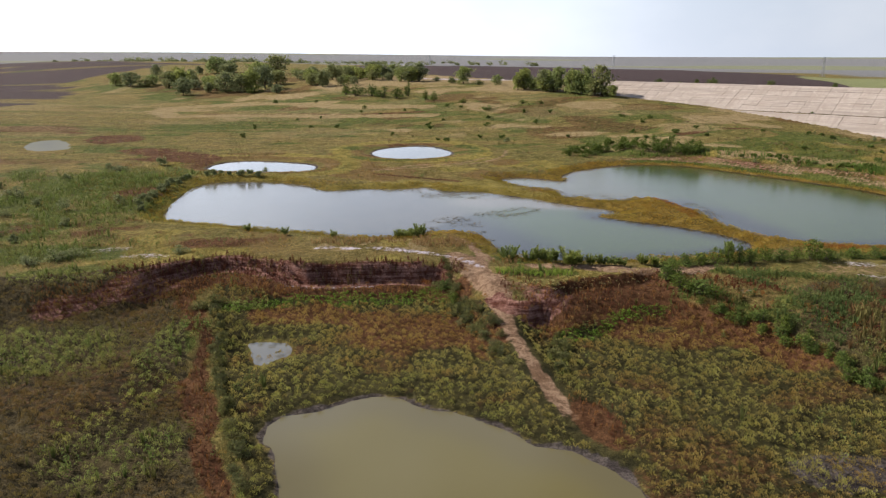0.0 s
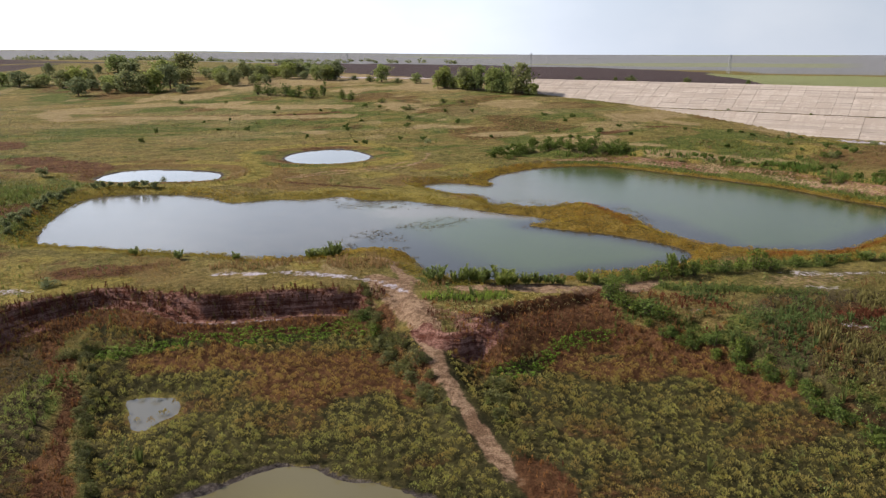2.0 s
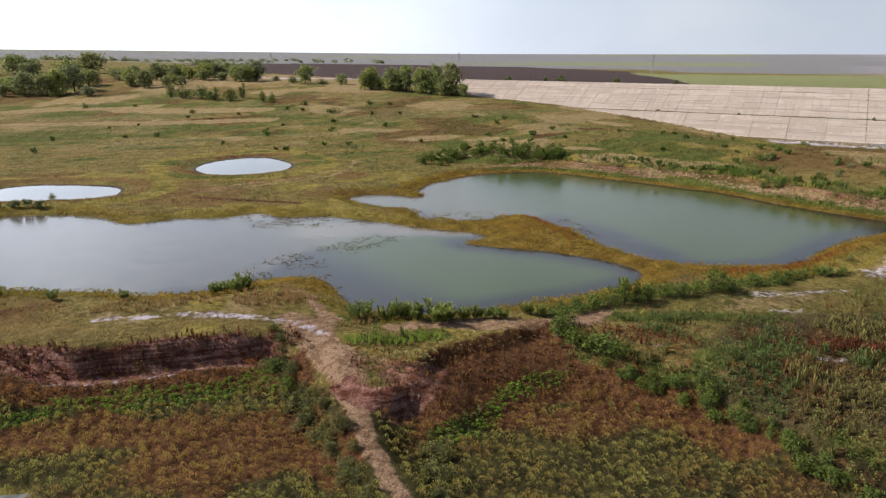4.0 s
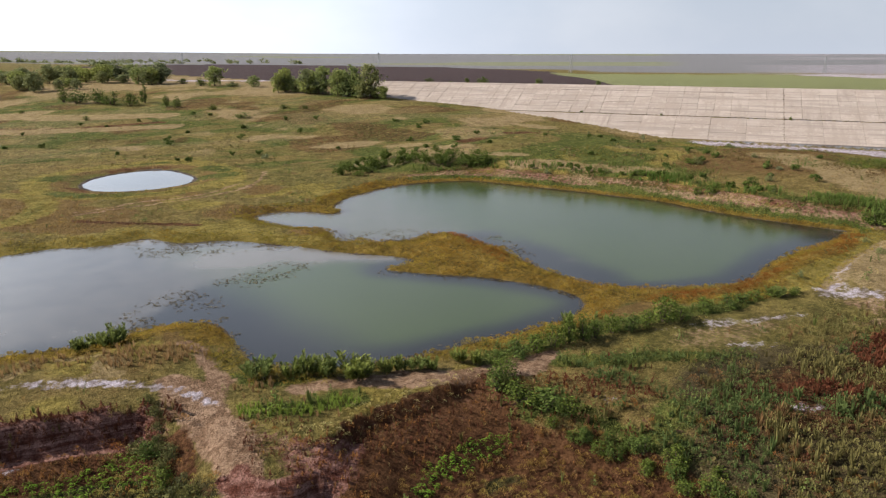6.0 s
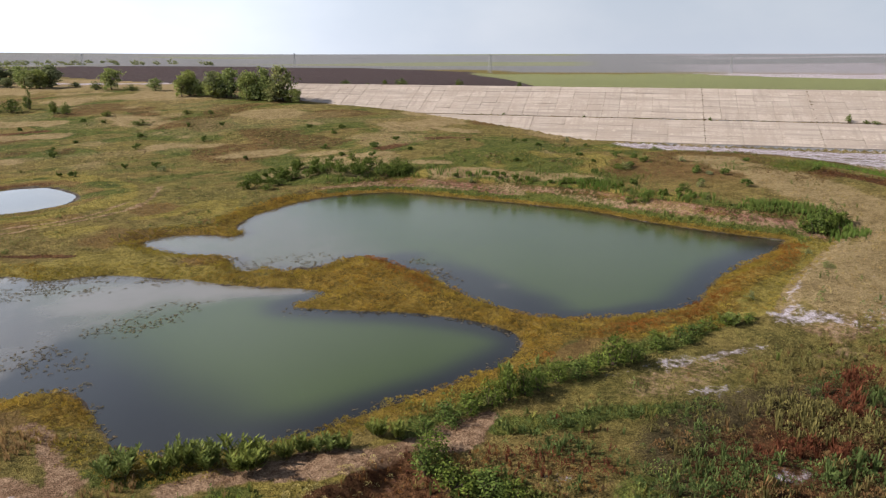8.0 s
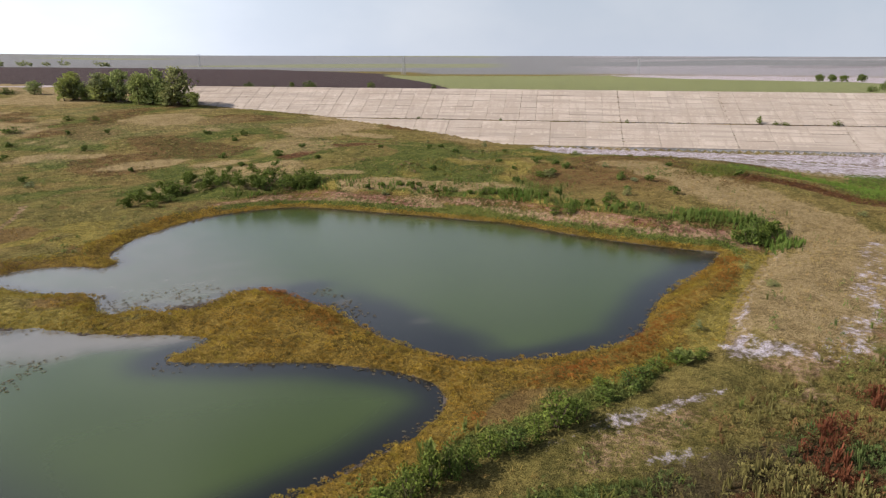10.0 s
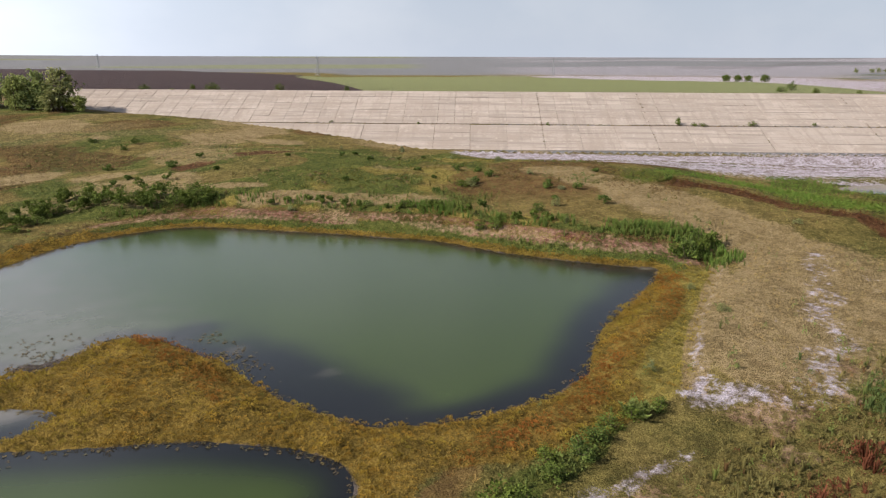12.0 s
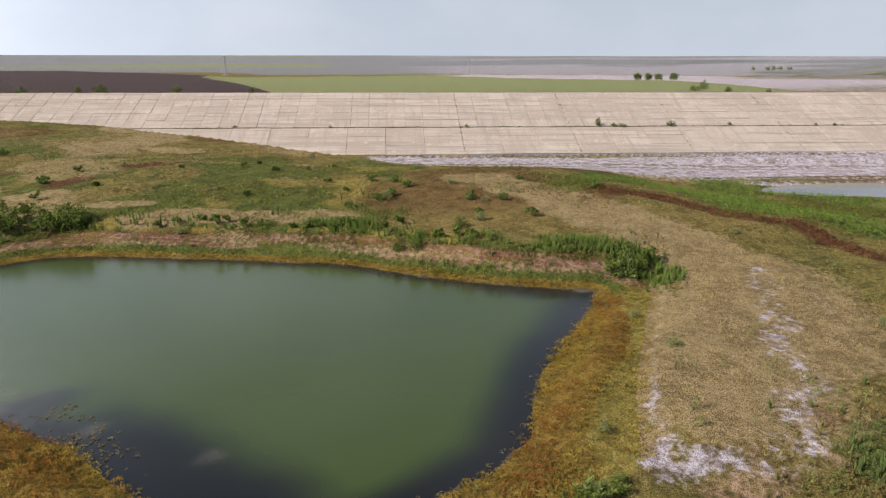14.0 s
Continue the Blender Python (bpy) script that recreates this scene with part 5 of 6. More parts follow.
    cover("dry_tussocks", "pale dry grass tussocks along the brink", cushion, x, y, size * 0.6, size, tints(r, [np.ones(len(x))], [(0.46, 0.40, 0.20)]), 9, mat=SOFT_PLANTS)
    # the reed bed and the red weeds before the reservoir
    x, y = places(128, 196, 66, 128, 1.0, 20)
    z = zones(x, y)
    keep = dry_land(x, y, 0.5) & (r.random(len(x)) < np.clip(z["green"] + z["red"] + 1.1 * z["brown"], 0, 1)) & (z["salt"] < 0.3)
    x, y, z = x[keep], y[keep], {k: v[keep] for k, v in z.items()}
    size = r.uniform(0.8, 1.5, len(x))
    colour = tints(r, [0.1 + z["green"], 1.2 * z["red"] + z["brown"]], [(0.12, 0.185, 0.04), (0.11, 0.04, 0.026)])
    cover("reed_bed", "dense green reeds and red weeds before the salt flat", stalk, x, y, size * (0.6 + 0.4 * z["green"]), size, colour, 10)
    # weeds that stand in the shallow water
    x, y = places(-36, 104, 82, 164, 0.4, 18)
    gap = np.minimum(shore_gap(x, y, POND_A, 14), shore_gap(x, y, POND_B, 14))
    shoal = 1.0 * band(x, y, [(4, 100), (8.7, 106.5), (13, 109), (19.1, 110.7), (23, 113.5)], 2.6) + 1.1 * band(x, y, [(2, 134), (5.3, 131.9), (11.2, 128.6), (16, 125.5), (22, 125.5)], 3.2) + 0.9 * blob(x, y, 8.5, 126.5, 4, 3) + 0.9 * blob(x, y, 51.5, 114.5, 2.2, 4.5, -10) + 0.9 * blob(x, y, 12, 101, 2, 5) + 0.5 * blob(x, y, 36, 106, 5, 2) + 0.7 * blob(x, y, 51, 110, 3, 6, 10) + 1.2 * blob(x, y, 35, 122.5, 9, 5) + 0.8 * blob(x, y, 22, 128, 8, 4, -30)
    mats = shoal * ramp(bumps(x, y, 1.8, 80), 0.36, 0.54)
    rim = 0.55 * (1 - ramp(-gap, 0.1, 0.5 + 1.2 * bumps(x, y, 5, 86)))
    keep = (gap < 0.2) & (r.random(len(x)) < np.maximum(mats * 0.8, rim))
    x, y = x[keep], y[keep]
    size = r.uniform(0.16, 0.4, len(x))
    colour = tints(r, [np.ones(len(x)), (gap[keep] > -0.6) * 1.0], [(0.14, 0.12, 0.085), (0.13, 0.10, 0.04)], 0.3)
    cover("water_weeds", "small brown tufts of weed standing in shallow water", mat, x, y, size * 0.4, size * 1.3, colour, 8, 0.03, np.maximum(height(x, y), 0.0))
    # weeds rooted along the dam's crest, its berm and some joints
    u = np.concatenate([r.uniform(-160, 330, 2600), r.uniform(-160, 330, 500), np.repeat(r.integers(-5, 12, 14) * 31.8, 20) + r.normal(0, 0.12, 280)])
    s = np.concatenate([409.3 + r.uniform(0, 1.6, 2600), 378.6 + r.uniform(-0.3, 0.4, 500), r.uniform(359, 408, 280)])
    x, y = (s + u * math.sqrt(2)) / 2, (s - u * math.sqrt(2)) / 2
    size = r.uniform(0.3, 0.9, len(x)) * np.where(s < 409, 0.6, 1.0)
    colour = tints(r, [np.ones(len(x)), 1.2 * (r.random(len(x)) < 0.4)], [(0.12, 0.085, 0.04), (0.085, 0.10, 0.03)], 0.3)
    cover("dam_weeds", "dry brown weeds along the crest and joints of the dam", tussock, x, y, size * 0.7, size * 1.8, colour, 11, 0.0, height(x, y) + np.where(s < 409, 0.12, 0.0))


# ---------------------------------------------------------------- trees and shrubs
def twig(bm, a, b, ra, rb, sides=6):
    """A tapered round length of wood from a to b."""
    a, b = Vector(a), Vector(b)
    turn = (b - a).to_track_quat("Z", "Y").to_matrix()
    rings = []
    for at, rad in ((a, ra), (b, rb)):
        rings.append([bm.verts.new(at + turn @ Vector((rad * math.cos(2 * math.pi * k / sides), rad * math.sin(2 * math.pi * k / sides), 0))) for k in range(sides)])
    for k in range(sides):
        bm.faces.new((rings[0][k], rings[0][(k + 1) % sides], rings[1][(k + 1) % sides], rings[1][k]))
    bm.faces.new(rings[1])


def wood(name, lengths):
    bm = bmesh.new()
    for a, b, ra, rb in lengths:
        twig(bm, a, b, ra, rb)
    me = bpy.data.meshes.new(name)
    bm.to_mesh(me)
    bm.free()
    me.materials.append(BARK)
    return me


def foliage(name, clumps, each, leaf, mat, seed):
    """Leaves in clumps: (middle, radius) of each; every clump has its own looseness."""
    r, verts = np.random.default_rng(seed), []
    for (cx, cy, cz), rad in clumps:
        v = r.normal(size=(each, 3))
        v /= np.linalg.norm(v, axis=1)[:, None]
        at = np.array([cx, cy, cz]) + v * rad * r.uniform(0.45, 1.05, (each, 1)) * np.array([1, 1, 0.85])
        e = r.normal(size=(each, 3))
        e /= np.linalg.norm(e, axis=1)[:, None]
        f = np.cross(v + 0.3 * r.normal(size=(each, 3)), e)
        f /= np.linalg.norm(f, axis=1)[:, None] + 1e-6
        size = leaf * r.uniform(0.6, 1.3, (each, 1))
        verts.append(np.stack([at - e * size * 0.6, at - f * size * 0.35, at + e * size * 0.6, at + f * size * 0.35], 1).reshape(-1, 3))
    verts = np.concatenate(verts)
    return solid(name, verts, np.arange(len(verts)).reshape(-1, 4), mat)


def spray(name, stems, each, leaf, mat, seed):
    """Narrow leaves that point up and outwards along each stem."""
    r, verts = np.random.default_rng(seed), []
    for foot, top, *_ in stems:
        foot, top = np.array(foot), np.array(top)
        k = r.uniform(0.2, 1.0, (each, 1))
        a = r.uniform(0, 2 * math.pi, each)
        out = np.stack([np.cos(a), np.sin(a), 0 * a], 1)
        way = out * r.uniform(0.35, 0.9, (each, 1)) + np.array([0, 0, 1.0])
        side = np.stack([-np.sin(a), np.cos(a), 0 * a], 1) * leaf * 0.1
        at, size = foot + (top - foot) * k, leaf * r.uniform(0.7, 1.3, (each, 1)) * (1.25 - 0.6 * k)
        tip = at + way * size
        verts.append(np.stack([at, (at + tip) / 2 - side, tip, (at + tip) / 2 + side], 1).reshape(-1, 3))
    verts = np.concatenate(verts)
    return solid(name, verts, np.arange(len(verts)).reshape(-1, 4), mat)


def build_tree(seed, tall, wide, mat, label):
    """A broad-leaved tree that forks low, with an uneven crown of clumps."""
    r = np.random.default_rng(seed)
    tree = new("tree")
    fork, limbs, clumps = tall * r.uniform(0.12, 0.2), [], []
    trunk = [((0, 0, -0.4), (0.1, 0, fork), tall * 0.03, tall * 0.024), ((0.1, 0, fork), (0.0, 0.15, tall * 0.7), tall * 0.024, tall * 0.008)]
    for n in range(8):
        a, rise, out = 2.4 * n + r.uniform(-0.4, 0.4), r.uniform(0.4, 0.88), r.uniform(0.45, 1.0)
        end = (math.cos(a) * wide * 0.42 * out, math.sin(a) * wide * 0.42 * out, tall * rise)
        limbs.append(((0.05, 0, fork + 0.1 * n * tall * 0.08), end, tall * 0.012, tall * 0.004))
        clumps.append((end, wide * r.uniform(0.17, 0.27)))
    for n in range(22):
        a, up = 2.4 * n + r.uniform(-0.5, 0.5), 0.1 + 0.82 * (n + r.uniform(0, 1)) / 22
        out = r.uniform(0.12, 0.4) * math.sqrt(max(0.05, 1 - (2 * up - 0.85) ** 2))
        clumps.append(((math.cos(a) * wide * out, math.sin(a) * wide * out, tall * up), wide * r.uniform(0.13, 0.21)))
    part("trunk", wood("trunk", trunk), tree, "grey-brown bark")
    part("branchwork", wood("branchwork", limbs), tree, "thin forked limbs")
    part("crown", foliage("crown", clumps, 36, wide * 0.09, mat, seed + 1), tree, "dense green leaves")
    return tagged(tree, label, "tree")


def build_shrub(name, seed, tall, wide, mat, label, upright=0.0, each=38):
    r = np.random.default_rng(seed)
    shrub, stems, clumps = new(name), [], []
    for n in range(9):
        a, out = 2.4 * n + r.uniform(-0.3, 0.3), r.uniform(0.1, 1)
        end = (math.cos(a) * wide * 0.36 * out, math.sin(a) * wide * 0.36 * out, tall * (0.9 - 0.5 * out * (1 - upright)) * r.uniform(0.75, 1))
        stems.append(((end[0] * 0.15, end[1] * 0.15, -0.1), end, 0.02 * tall, 0.006 * tall))
        clumps.append((end, wide * r.uniform(0.14, 0.22)))
        clumps.append(((end[0] * 1.05, end[1] * 1.05, end[2] * 0.45), wide * r.uniform(0.15, 0.24)))
    part("stemwork", wood("stemwork", stems), shrub, "thin brown stems")
    part("foliage", foliage("foliage", clumps, each, max(0.08, wide * 0.06), mat, seed + 1), shrub, "small green leaves")
    return tagged(shrub, label, "shrub")


def build_reed(seed, tall, wide, label):
    """A clump of tall leafy stalks."""
    r = np.random.default_rng(seed)
    clump = new("reed_clump")
    stems = []
    for n in range(16):
        a, out = r.uniform(0, 6.28), math.sqrt(r.uniform(0, 1)) * wide * 0.35
        foot, up = (math.cos(a) * out, math.sin(a) * out, -0.05), tall * r.uniform(0.55, 1)
        stems.append((foot, (foot[0] * 2.1 + r.normal(0, 0.08), foot[1] * 2.1 + r.normal(0, 0.08), up), 0.014, 0.005))
    part("stalkwork", wood("stalkwork", stems), clump, "thin upright stalks")
    part("foliage", spray("foliage", stems, 46, 0.36, REED_LEAVES, seed + 1), clump, "narrow fresh-green leaves")
    return tagged(clump, label, "plant")


def larger(spots, up, out):
    return [(x, y, tall * up, wide * out) for x, y, tall, wide in spots]


def plant(models, spots, group, seed):
    """Sets copies of the models at (x, y, height, width), each turned and sized; the models themselves take the first spots."""
    r = np.random.default_rng(seed)
    for n, (x, y, tall, wide) in enumerate(spots):
        model, (mt, mw) = models[n % len(models)]
        z = float(height(np.array([x]), np.array([y]))[0]) - 0.05
        m = Matrix.LocRotScale((x, y, z), Euler((0, 0, r.uniform(0, 6.28))), None)
        size = (1.2 * wide / mw, 1.2 * wide / mw, tall / mt)
        if n < len(models):
            model.matrix_basis, ob = m, model
        else:
            ob = copy_thing(model, m)
        ob.scale = size
        if group:
            tagged(ob, group=group)


TREES_MIDDLE = [(57, 325.9, 6.8, 5), (64, 333.2, 4.7, 5.9), (66.8, 316.5, 8.5, 5.8), (72.7, 313.1, 9.4, 5.8), (76.6, 303.6, 8.7, 4.6), (82.2, 301.4, 10, 6.5),
                (87.3, 294.3, 10.8, 7.7), (90.5, 288.8, 4.2, 4.2), (35.8, 372.4, 7.6, 7.6), (51.1, 355.1, 4.4, 4.9), (13.3, 401.2, 8.5, 9.7), (9, 396, 7, 7),
                (-12.8, 422.5, 7.6, 9.2), (-21.6, 429.6, 6, 8.2), (-4, 411.3, 3.7, 5.3), (60.5, 327, 8.4, 5), (70, 322, 7.5, 6), (79, 309, 8.5, 6)]
TREES_WEST = [(-174.1, 451.7, 7.7, 6.3), (-161.4, 442, 8.3, 9), (-150.4, 435.6, 4.8, 6.8), (-127.2, 426.8, 10, 8), (-115, 412.3, 5.2, 5.8), (-133.2, 425, 9.3, 6.7),
              (-107.9, 418.2, 6.6, 7.2), (-93.7, 395.5, 10.6, 8.1), (-84.9, 390.2, 9.3, 6.8), (-79.2, 392.6, 11.2, 7.5), (-72.7, 399.1, 12.6, 7.6), (-62.9, 376.8, 4.2, 4.8),
              (-122.9, 499, 11, 12), (-110.2, 476.5, 8, 9), (-83.7, 506.7, 12, 12), (-89.5, 474, 9, 11.2), (-49.9, 434.1, 4.8, 6.2), (-36.1, 455.3, 6, 9), (-26.8, 448.9, 6.5, 8.9),
              (-13.8, 454.2, 10, 10.9), (-5.6, 456.8, 6, 7.3), (-101, 405, 7.5, 7), (-70, 420, 8, 9), (-56, 440, 6, 9)]
SHRUBS_NORTH = [(-11.4, 336, 5.3, 6.3), (-5.5, 329.1, 4.6, 6.3), (0.2, 321.1, 4.9, 5.6), (-19.1, 340.3, 4.7, 6.4), (5.8, 325.6, 6.3, 2.9), (13.1, 309.7, 4.2, 2.6), (16.6, 305.1, 3.8, 2.6),
                (28.1, 291.6, 1.9, 2.7), (51.6, 283, 1.5, 2.8), (58.1, 278, 1.5, 1.6), (36.2, 271, 1.6, 4.7), (-13.2, 295.5, 1.7, 1.8), (-24.6, 348.4, 5.6, 3.9), (-57.1, 335.6, 2.1, 2.1),
                (-76, 383.9, 3, 7.3), (-36.8, 327.7, 1.3, 1.6), (42.5, 361, 2.5, 4.4), (22.8, 395.5, 2.6, 4), (29.9, 376.3, 3.5, 4.6)]
SHRUBS_WEST = [(-67, 123.7, 2.2, 4), (-61.5, 109.3, 1.6, 2.7), (-60.5, 153.5, 1.5, 3.5), (-42, 84, 1.9, 3.5), (-44.4, 82.1, 1.6, 2.7), (-40.5, 85.9, 1.4, 2.9), (-28, 87.2, 1.2, 2.2),
               (-29.7, 156.5, 1.6, 1.4), (-115, 170, 1.8, 3), (-100, 178, 1.5, 2.6)]
SHRUBS_BANK = [(47.2, 170.5, 1.2, 3.2), (51.1, 174.3, 1.5, 3.2), (55.8, 179.1, 1.9, 3.4), (61.2, 177.1, 1.9, 3.2), (66.5, 170.6, 2.0, 3.8), (70.1, 168, 2.0, 3.5), (74, 165.9, 1.8, 3.4),
               (91.3, 144.2, 1.1, 2.6), (94.7, 139.2, 1.2, 2.8), (98.1, 122.6, 1.9, 2.4), (96.6, 124.6, 1.6, 2.2), (100.6, 123.7, 1.1, 1.8), (110.7, 142.6, 1.5, 3), (107.3, 122.3, 1.7, 2.2),
               (104.7, 115.1, 1.5, 1.5), (107.9, 98.2, 3.6, 2.4), (110.2, 98.8, 4.0, 2.5), (109.4, 97.2, 3.2, 2.4)]
SHRUBS_HILL = [(32.5, 201.6, 1.6, 2.1), (146.3, 202.5, 1.7, 1.7), (135.9, 157.2, 1.1, 2.4), (112.2, 142, 1.6, 3.5), (60.6, 179.7, 2.3, 2.5), (130.8, 208.7, 1, 1), (144.8, 200.2, 1.4, 1.1),
               (139.3, 160.6, 1.2, 2.1), (148.6, 185.9, 1.1, 2.2), (96, 91.3, 1.1, 1.1), (89.9, 84.9, 1, 1.5), (74.2, 83.1, 1.1, 0.9), (111.2, 122.1, 1.9, 1.6), (104.4, 114.8, 1.3, 0.9),
               (128.4, 92.6, 1.1, 1.5), (110.1, 108.9, 1, 1), (106.4, 72, 1.2, 1), (82, 152, 1, 1.3), (120, 128, 1, 1.6), (126, 140, 1.1, 1.5)]
SHRUBS_DAM = [(218.2, 161.2, 3, 2.3), (221.1, 157.7, 1.3, 2), (222.7, 155.9, 1.3, 2.3), (190.3, 187.8, 1.5, 1.3), (233.3, 145.8, 1.7, 2.7), (246.2, 133.1, 1.5, 1.3), (264.3, 114.1, 1.2, 1.2),
              (268.5, 110, 1.2, 1.2), (144.9, 234.3, 1, 1.1), (163.2, 215.2, 1, 1.1), (115.7, 303.5, 2.1, 4.5), (122.3, 296.5, 1, 1.4), (130.3, 298.3, 2.2, 2.9), (133.6, 289.7, 2.8, 5.7),
              (149.8, 272.3, 2.9, 3.2), (162.6, 251, 2.4, 2.8), (297.9, 160.9, 3.8, 3.4), (281.2, 158.1, 2.4, 4), (276.7, 145, 2.3, 3), (286.7, 134.8, 1.5, 2.3), (300, 111, 1.1, 1.5)]
TREES_FIELD = [(470, 268, 4.5, 5), (478, 264, 4.5, 5), (485.5, 260.4, 4.2, 5), (493.1, 253.1, 4.8, 5.6)]
REEDS = [(3.2, 94.6, 1.6, 1.1), (1.3, 95.6, 0.9, 1.1), (2, 94.6, 1.2, 0.9), (13.9, 82.3, 1.5, 1.6), (17.5, 81.7, 1.7, 1.1), (18.4, 81.0, 1.4, 1.5), (19.2, 80.2, 1.3, 1.2), (21, 79.2, 1.7, 2),
         (21.9, 79.5, 1.2, 1.2), (23.6, 79.3, 1.2, 0.9), (24.9, 79.2, 1.1, 0.9), (26.1, 78.6, 1, 1.1), (27.2, 78.2, 0.8, 0.8), (29.9, 78.6, 1.1, 1), (30.9, 77.6, 1.1, 0.9),
         (16.4, 81.8, 1.2, 1.2), (-16, 95.7, 1, 0.7), (2.5, 93.8, 1.3, 1.1), (0.3, 93.5, 1.1, 1.1), (-9, 94.5, 0.9, 0.8), (-22, 99, 0.8, 0.8), (67.3, 80.2, 0.9, 1.4), (41, 79.4, 2.2, 1.2)]
THICKET = [(32.8, 77.2, 1.1, 1.6), (34.9, 77.9, 1.4, 1.9), (36.9, 78.1, 1.5, 1.9), (38.9, 78.3, 1.9, 1.7), (40.4, 78.2, 2.2, 1.5), (42, 78.5, 2.2, 1.3), (43.4, 78.4, 1.7, 1.4),
           (45.4, 78.7, 1.8, 1.5), (47.2, 78.4, 1.3, 1.8), (49.3, 78.6, 1.4, 1.7), (51.3, 78.7, 2.4, 2.3), (53.4, 78.8, 1.4, 1.6), (57, 79.4, 1, 1.6), (60.5, 80, 1.2, 1.7),
           (62.8, 80.3, 1, 1.8), (32, 74.7, 1.5, 1.8), (31, 73.7, 1.6, 2), (31.9, 72, 1.4, 2.4), (33.6, 70.2, 1.4, 2.7), (34.7, 69.1, 1, 1.7), (5.5, 77.3, 1.2, 1.6), (6.3, 74.4, 1.3, 1.7)]
THICKET_END = [(58.5, 81, 0.9, 1.4), (65, 80.8, 0.9, 1.5), (67, 80.3, 0.8, 1.6), (69.5, 79.6, 0.7, 1.4)]
RAMP_SHRUBS = [(6.6, 72, 1.3, 2.5), (7.3, 69.5, 1.3, 2.5), (8.1, 67, 1.2, 2.3), (8.8, 64.5, 1.1, 2.1), (9.5, 62.3, 1, 1.8), (4.9, 78.6, 1.2, 2.2), (10.3, 58.5, 0.9, 1.5), (15.3, 60.5, 1.2, 2.2), (14.9, 57.5, 1.0, 1.8), (15.8, 63, 1.1, 2)]


def row_of(points, step, size, seed, shift=0.4):
    """Spots of shrubs along a line."""
    r, line, out, left = np.random.default_rng(seed), curve(points, False), [], 0.0
    for a, b in zip(line, line[1:]):
        far = float(np.hypot(*(b - a)))
        while left < far:
            x, y = a + (b - a) * left / far + r.normal(0, shift, 2)
            big = size * r.uniform(0.7, 1.3)
            out.append((float(x), float(y), big * r.uniform(0.7, 0.95), big))
            left += step * r.uniform(0.7, 1.3)
        left -= far
    return out


BELT = row_of([(33.6, 68.6), (34.5, 66.4), (36.5, 64.1), (38.6, 60.3), (39.7, 56.5), (40.8, 52.4), (42, 47)], 0.62, 1.45, 73, 0.4)
POND_HEDGE = row_of([(-41, 111.8), (-43.2, 118), (-43.6, 126), (-43.9, 137), (-41.8, 144.6), (-35, 146.6), (-28.7, 144.8)], 1.5, 1.5, 72, 0.5)
HEDGES = (row_of([(-21.3, 73.8), (-18.9, 69.3), (-17.3, 61.1), (-15.1, 53.4), (-12.8, 47.4), (-10.6, 40)], 1.1, 1.35, 61, 0.3) + row_of([(-21.5, 74.5), (-18.5, 75)], 0.8, 1.5, 62, 0.7)
          + row_of([(5.2, 80), (6.4, 76), (7.4, 72), (9.1, 65.6), (9.9, 60)], 0.75, 1.4, 63, 0.55) + row_of([(16.6, 65), (16, 62), (15.2, 58)], 1.0, 1.3, 64, 0.5))
GREEN_MASS = (row_of([(45, 173), (53, 178), (59, 178), (65, 173), (70, 169.5), (76, 164.5)], 0.95, 2.9, 65, 1.3) + row_of([(49, 183), (57, 188), (62, 183), (70, 176)], 1.6, 2.2, 66, 2.0)
              + row_of([(84, 155), (90, 147), (95, 139), (99, 131), (101, 124), (104, 118)], 2.4, 1.5, 67, 1.0) + row_of([(106.8, 99.4), (108.5, 97.5), (111, 97.6), (113.5, 98.5)], 1.0, 2.0, 69, 0.6))


def strewn(count, x_low, x_high, y_low, y_high, low, high, seed):
    """Spots of bushes strewn over a stretch of dry land."""
    r, out = np.random.default_rng(seed), []
    while len(out) < count:
        x, y, size = r.uniform(x_low, x_high), r.uniform(y_low, y_high), r.uniform(low, high)
        if dry_land(np.array([x]), np.array([y]), 6)[0] and x + y < 340 and zones(np.array([x]), np.array([y]))["straw"][0] < 0.6:
            out.append((x, y, size * r.uniform(0.55, 0.8), size))
    return out


def build_brush(name, label, spots, mat, seed):
    """Low bushes that nobody could count, one object: clumps of leaves right down to the ground."""
    r, clumps = np.random.default_rng(seed), []
    for x, y, tall, wide in spots:
        z = float(height(np.array([x]), np.array([y]))[0])
        for n in range(8):
            a, out = 2.4 * n + r.uniform(-0.4, 0.4), r.uniform(0.05, 0.4) * wide
            clumps.append(((x + math.cos(a) * out, y + math.sin(a) * out, z + tall * r.uniform(0.2, 0.8)), wide * r.uniform(0.16, 0.26)))
    tagged(new(name, foliage(name, clumps, 42, 0.25, mat, seed + 1)), label, "vegetation", kind="stuff")


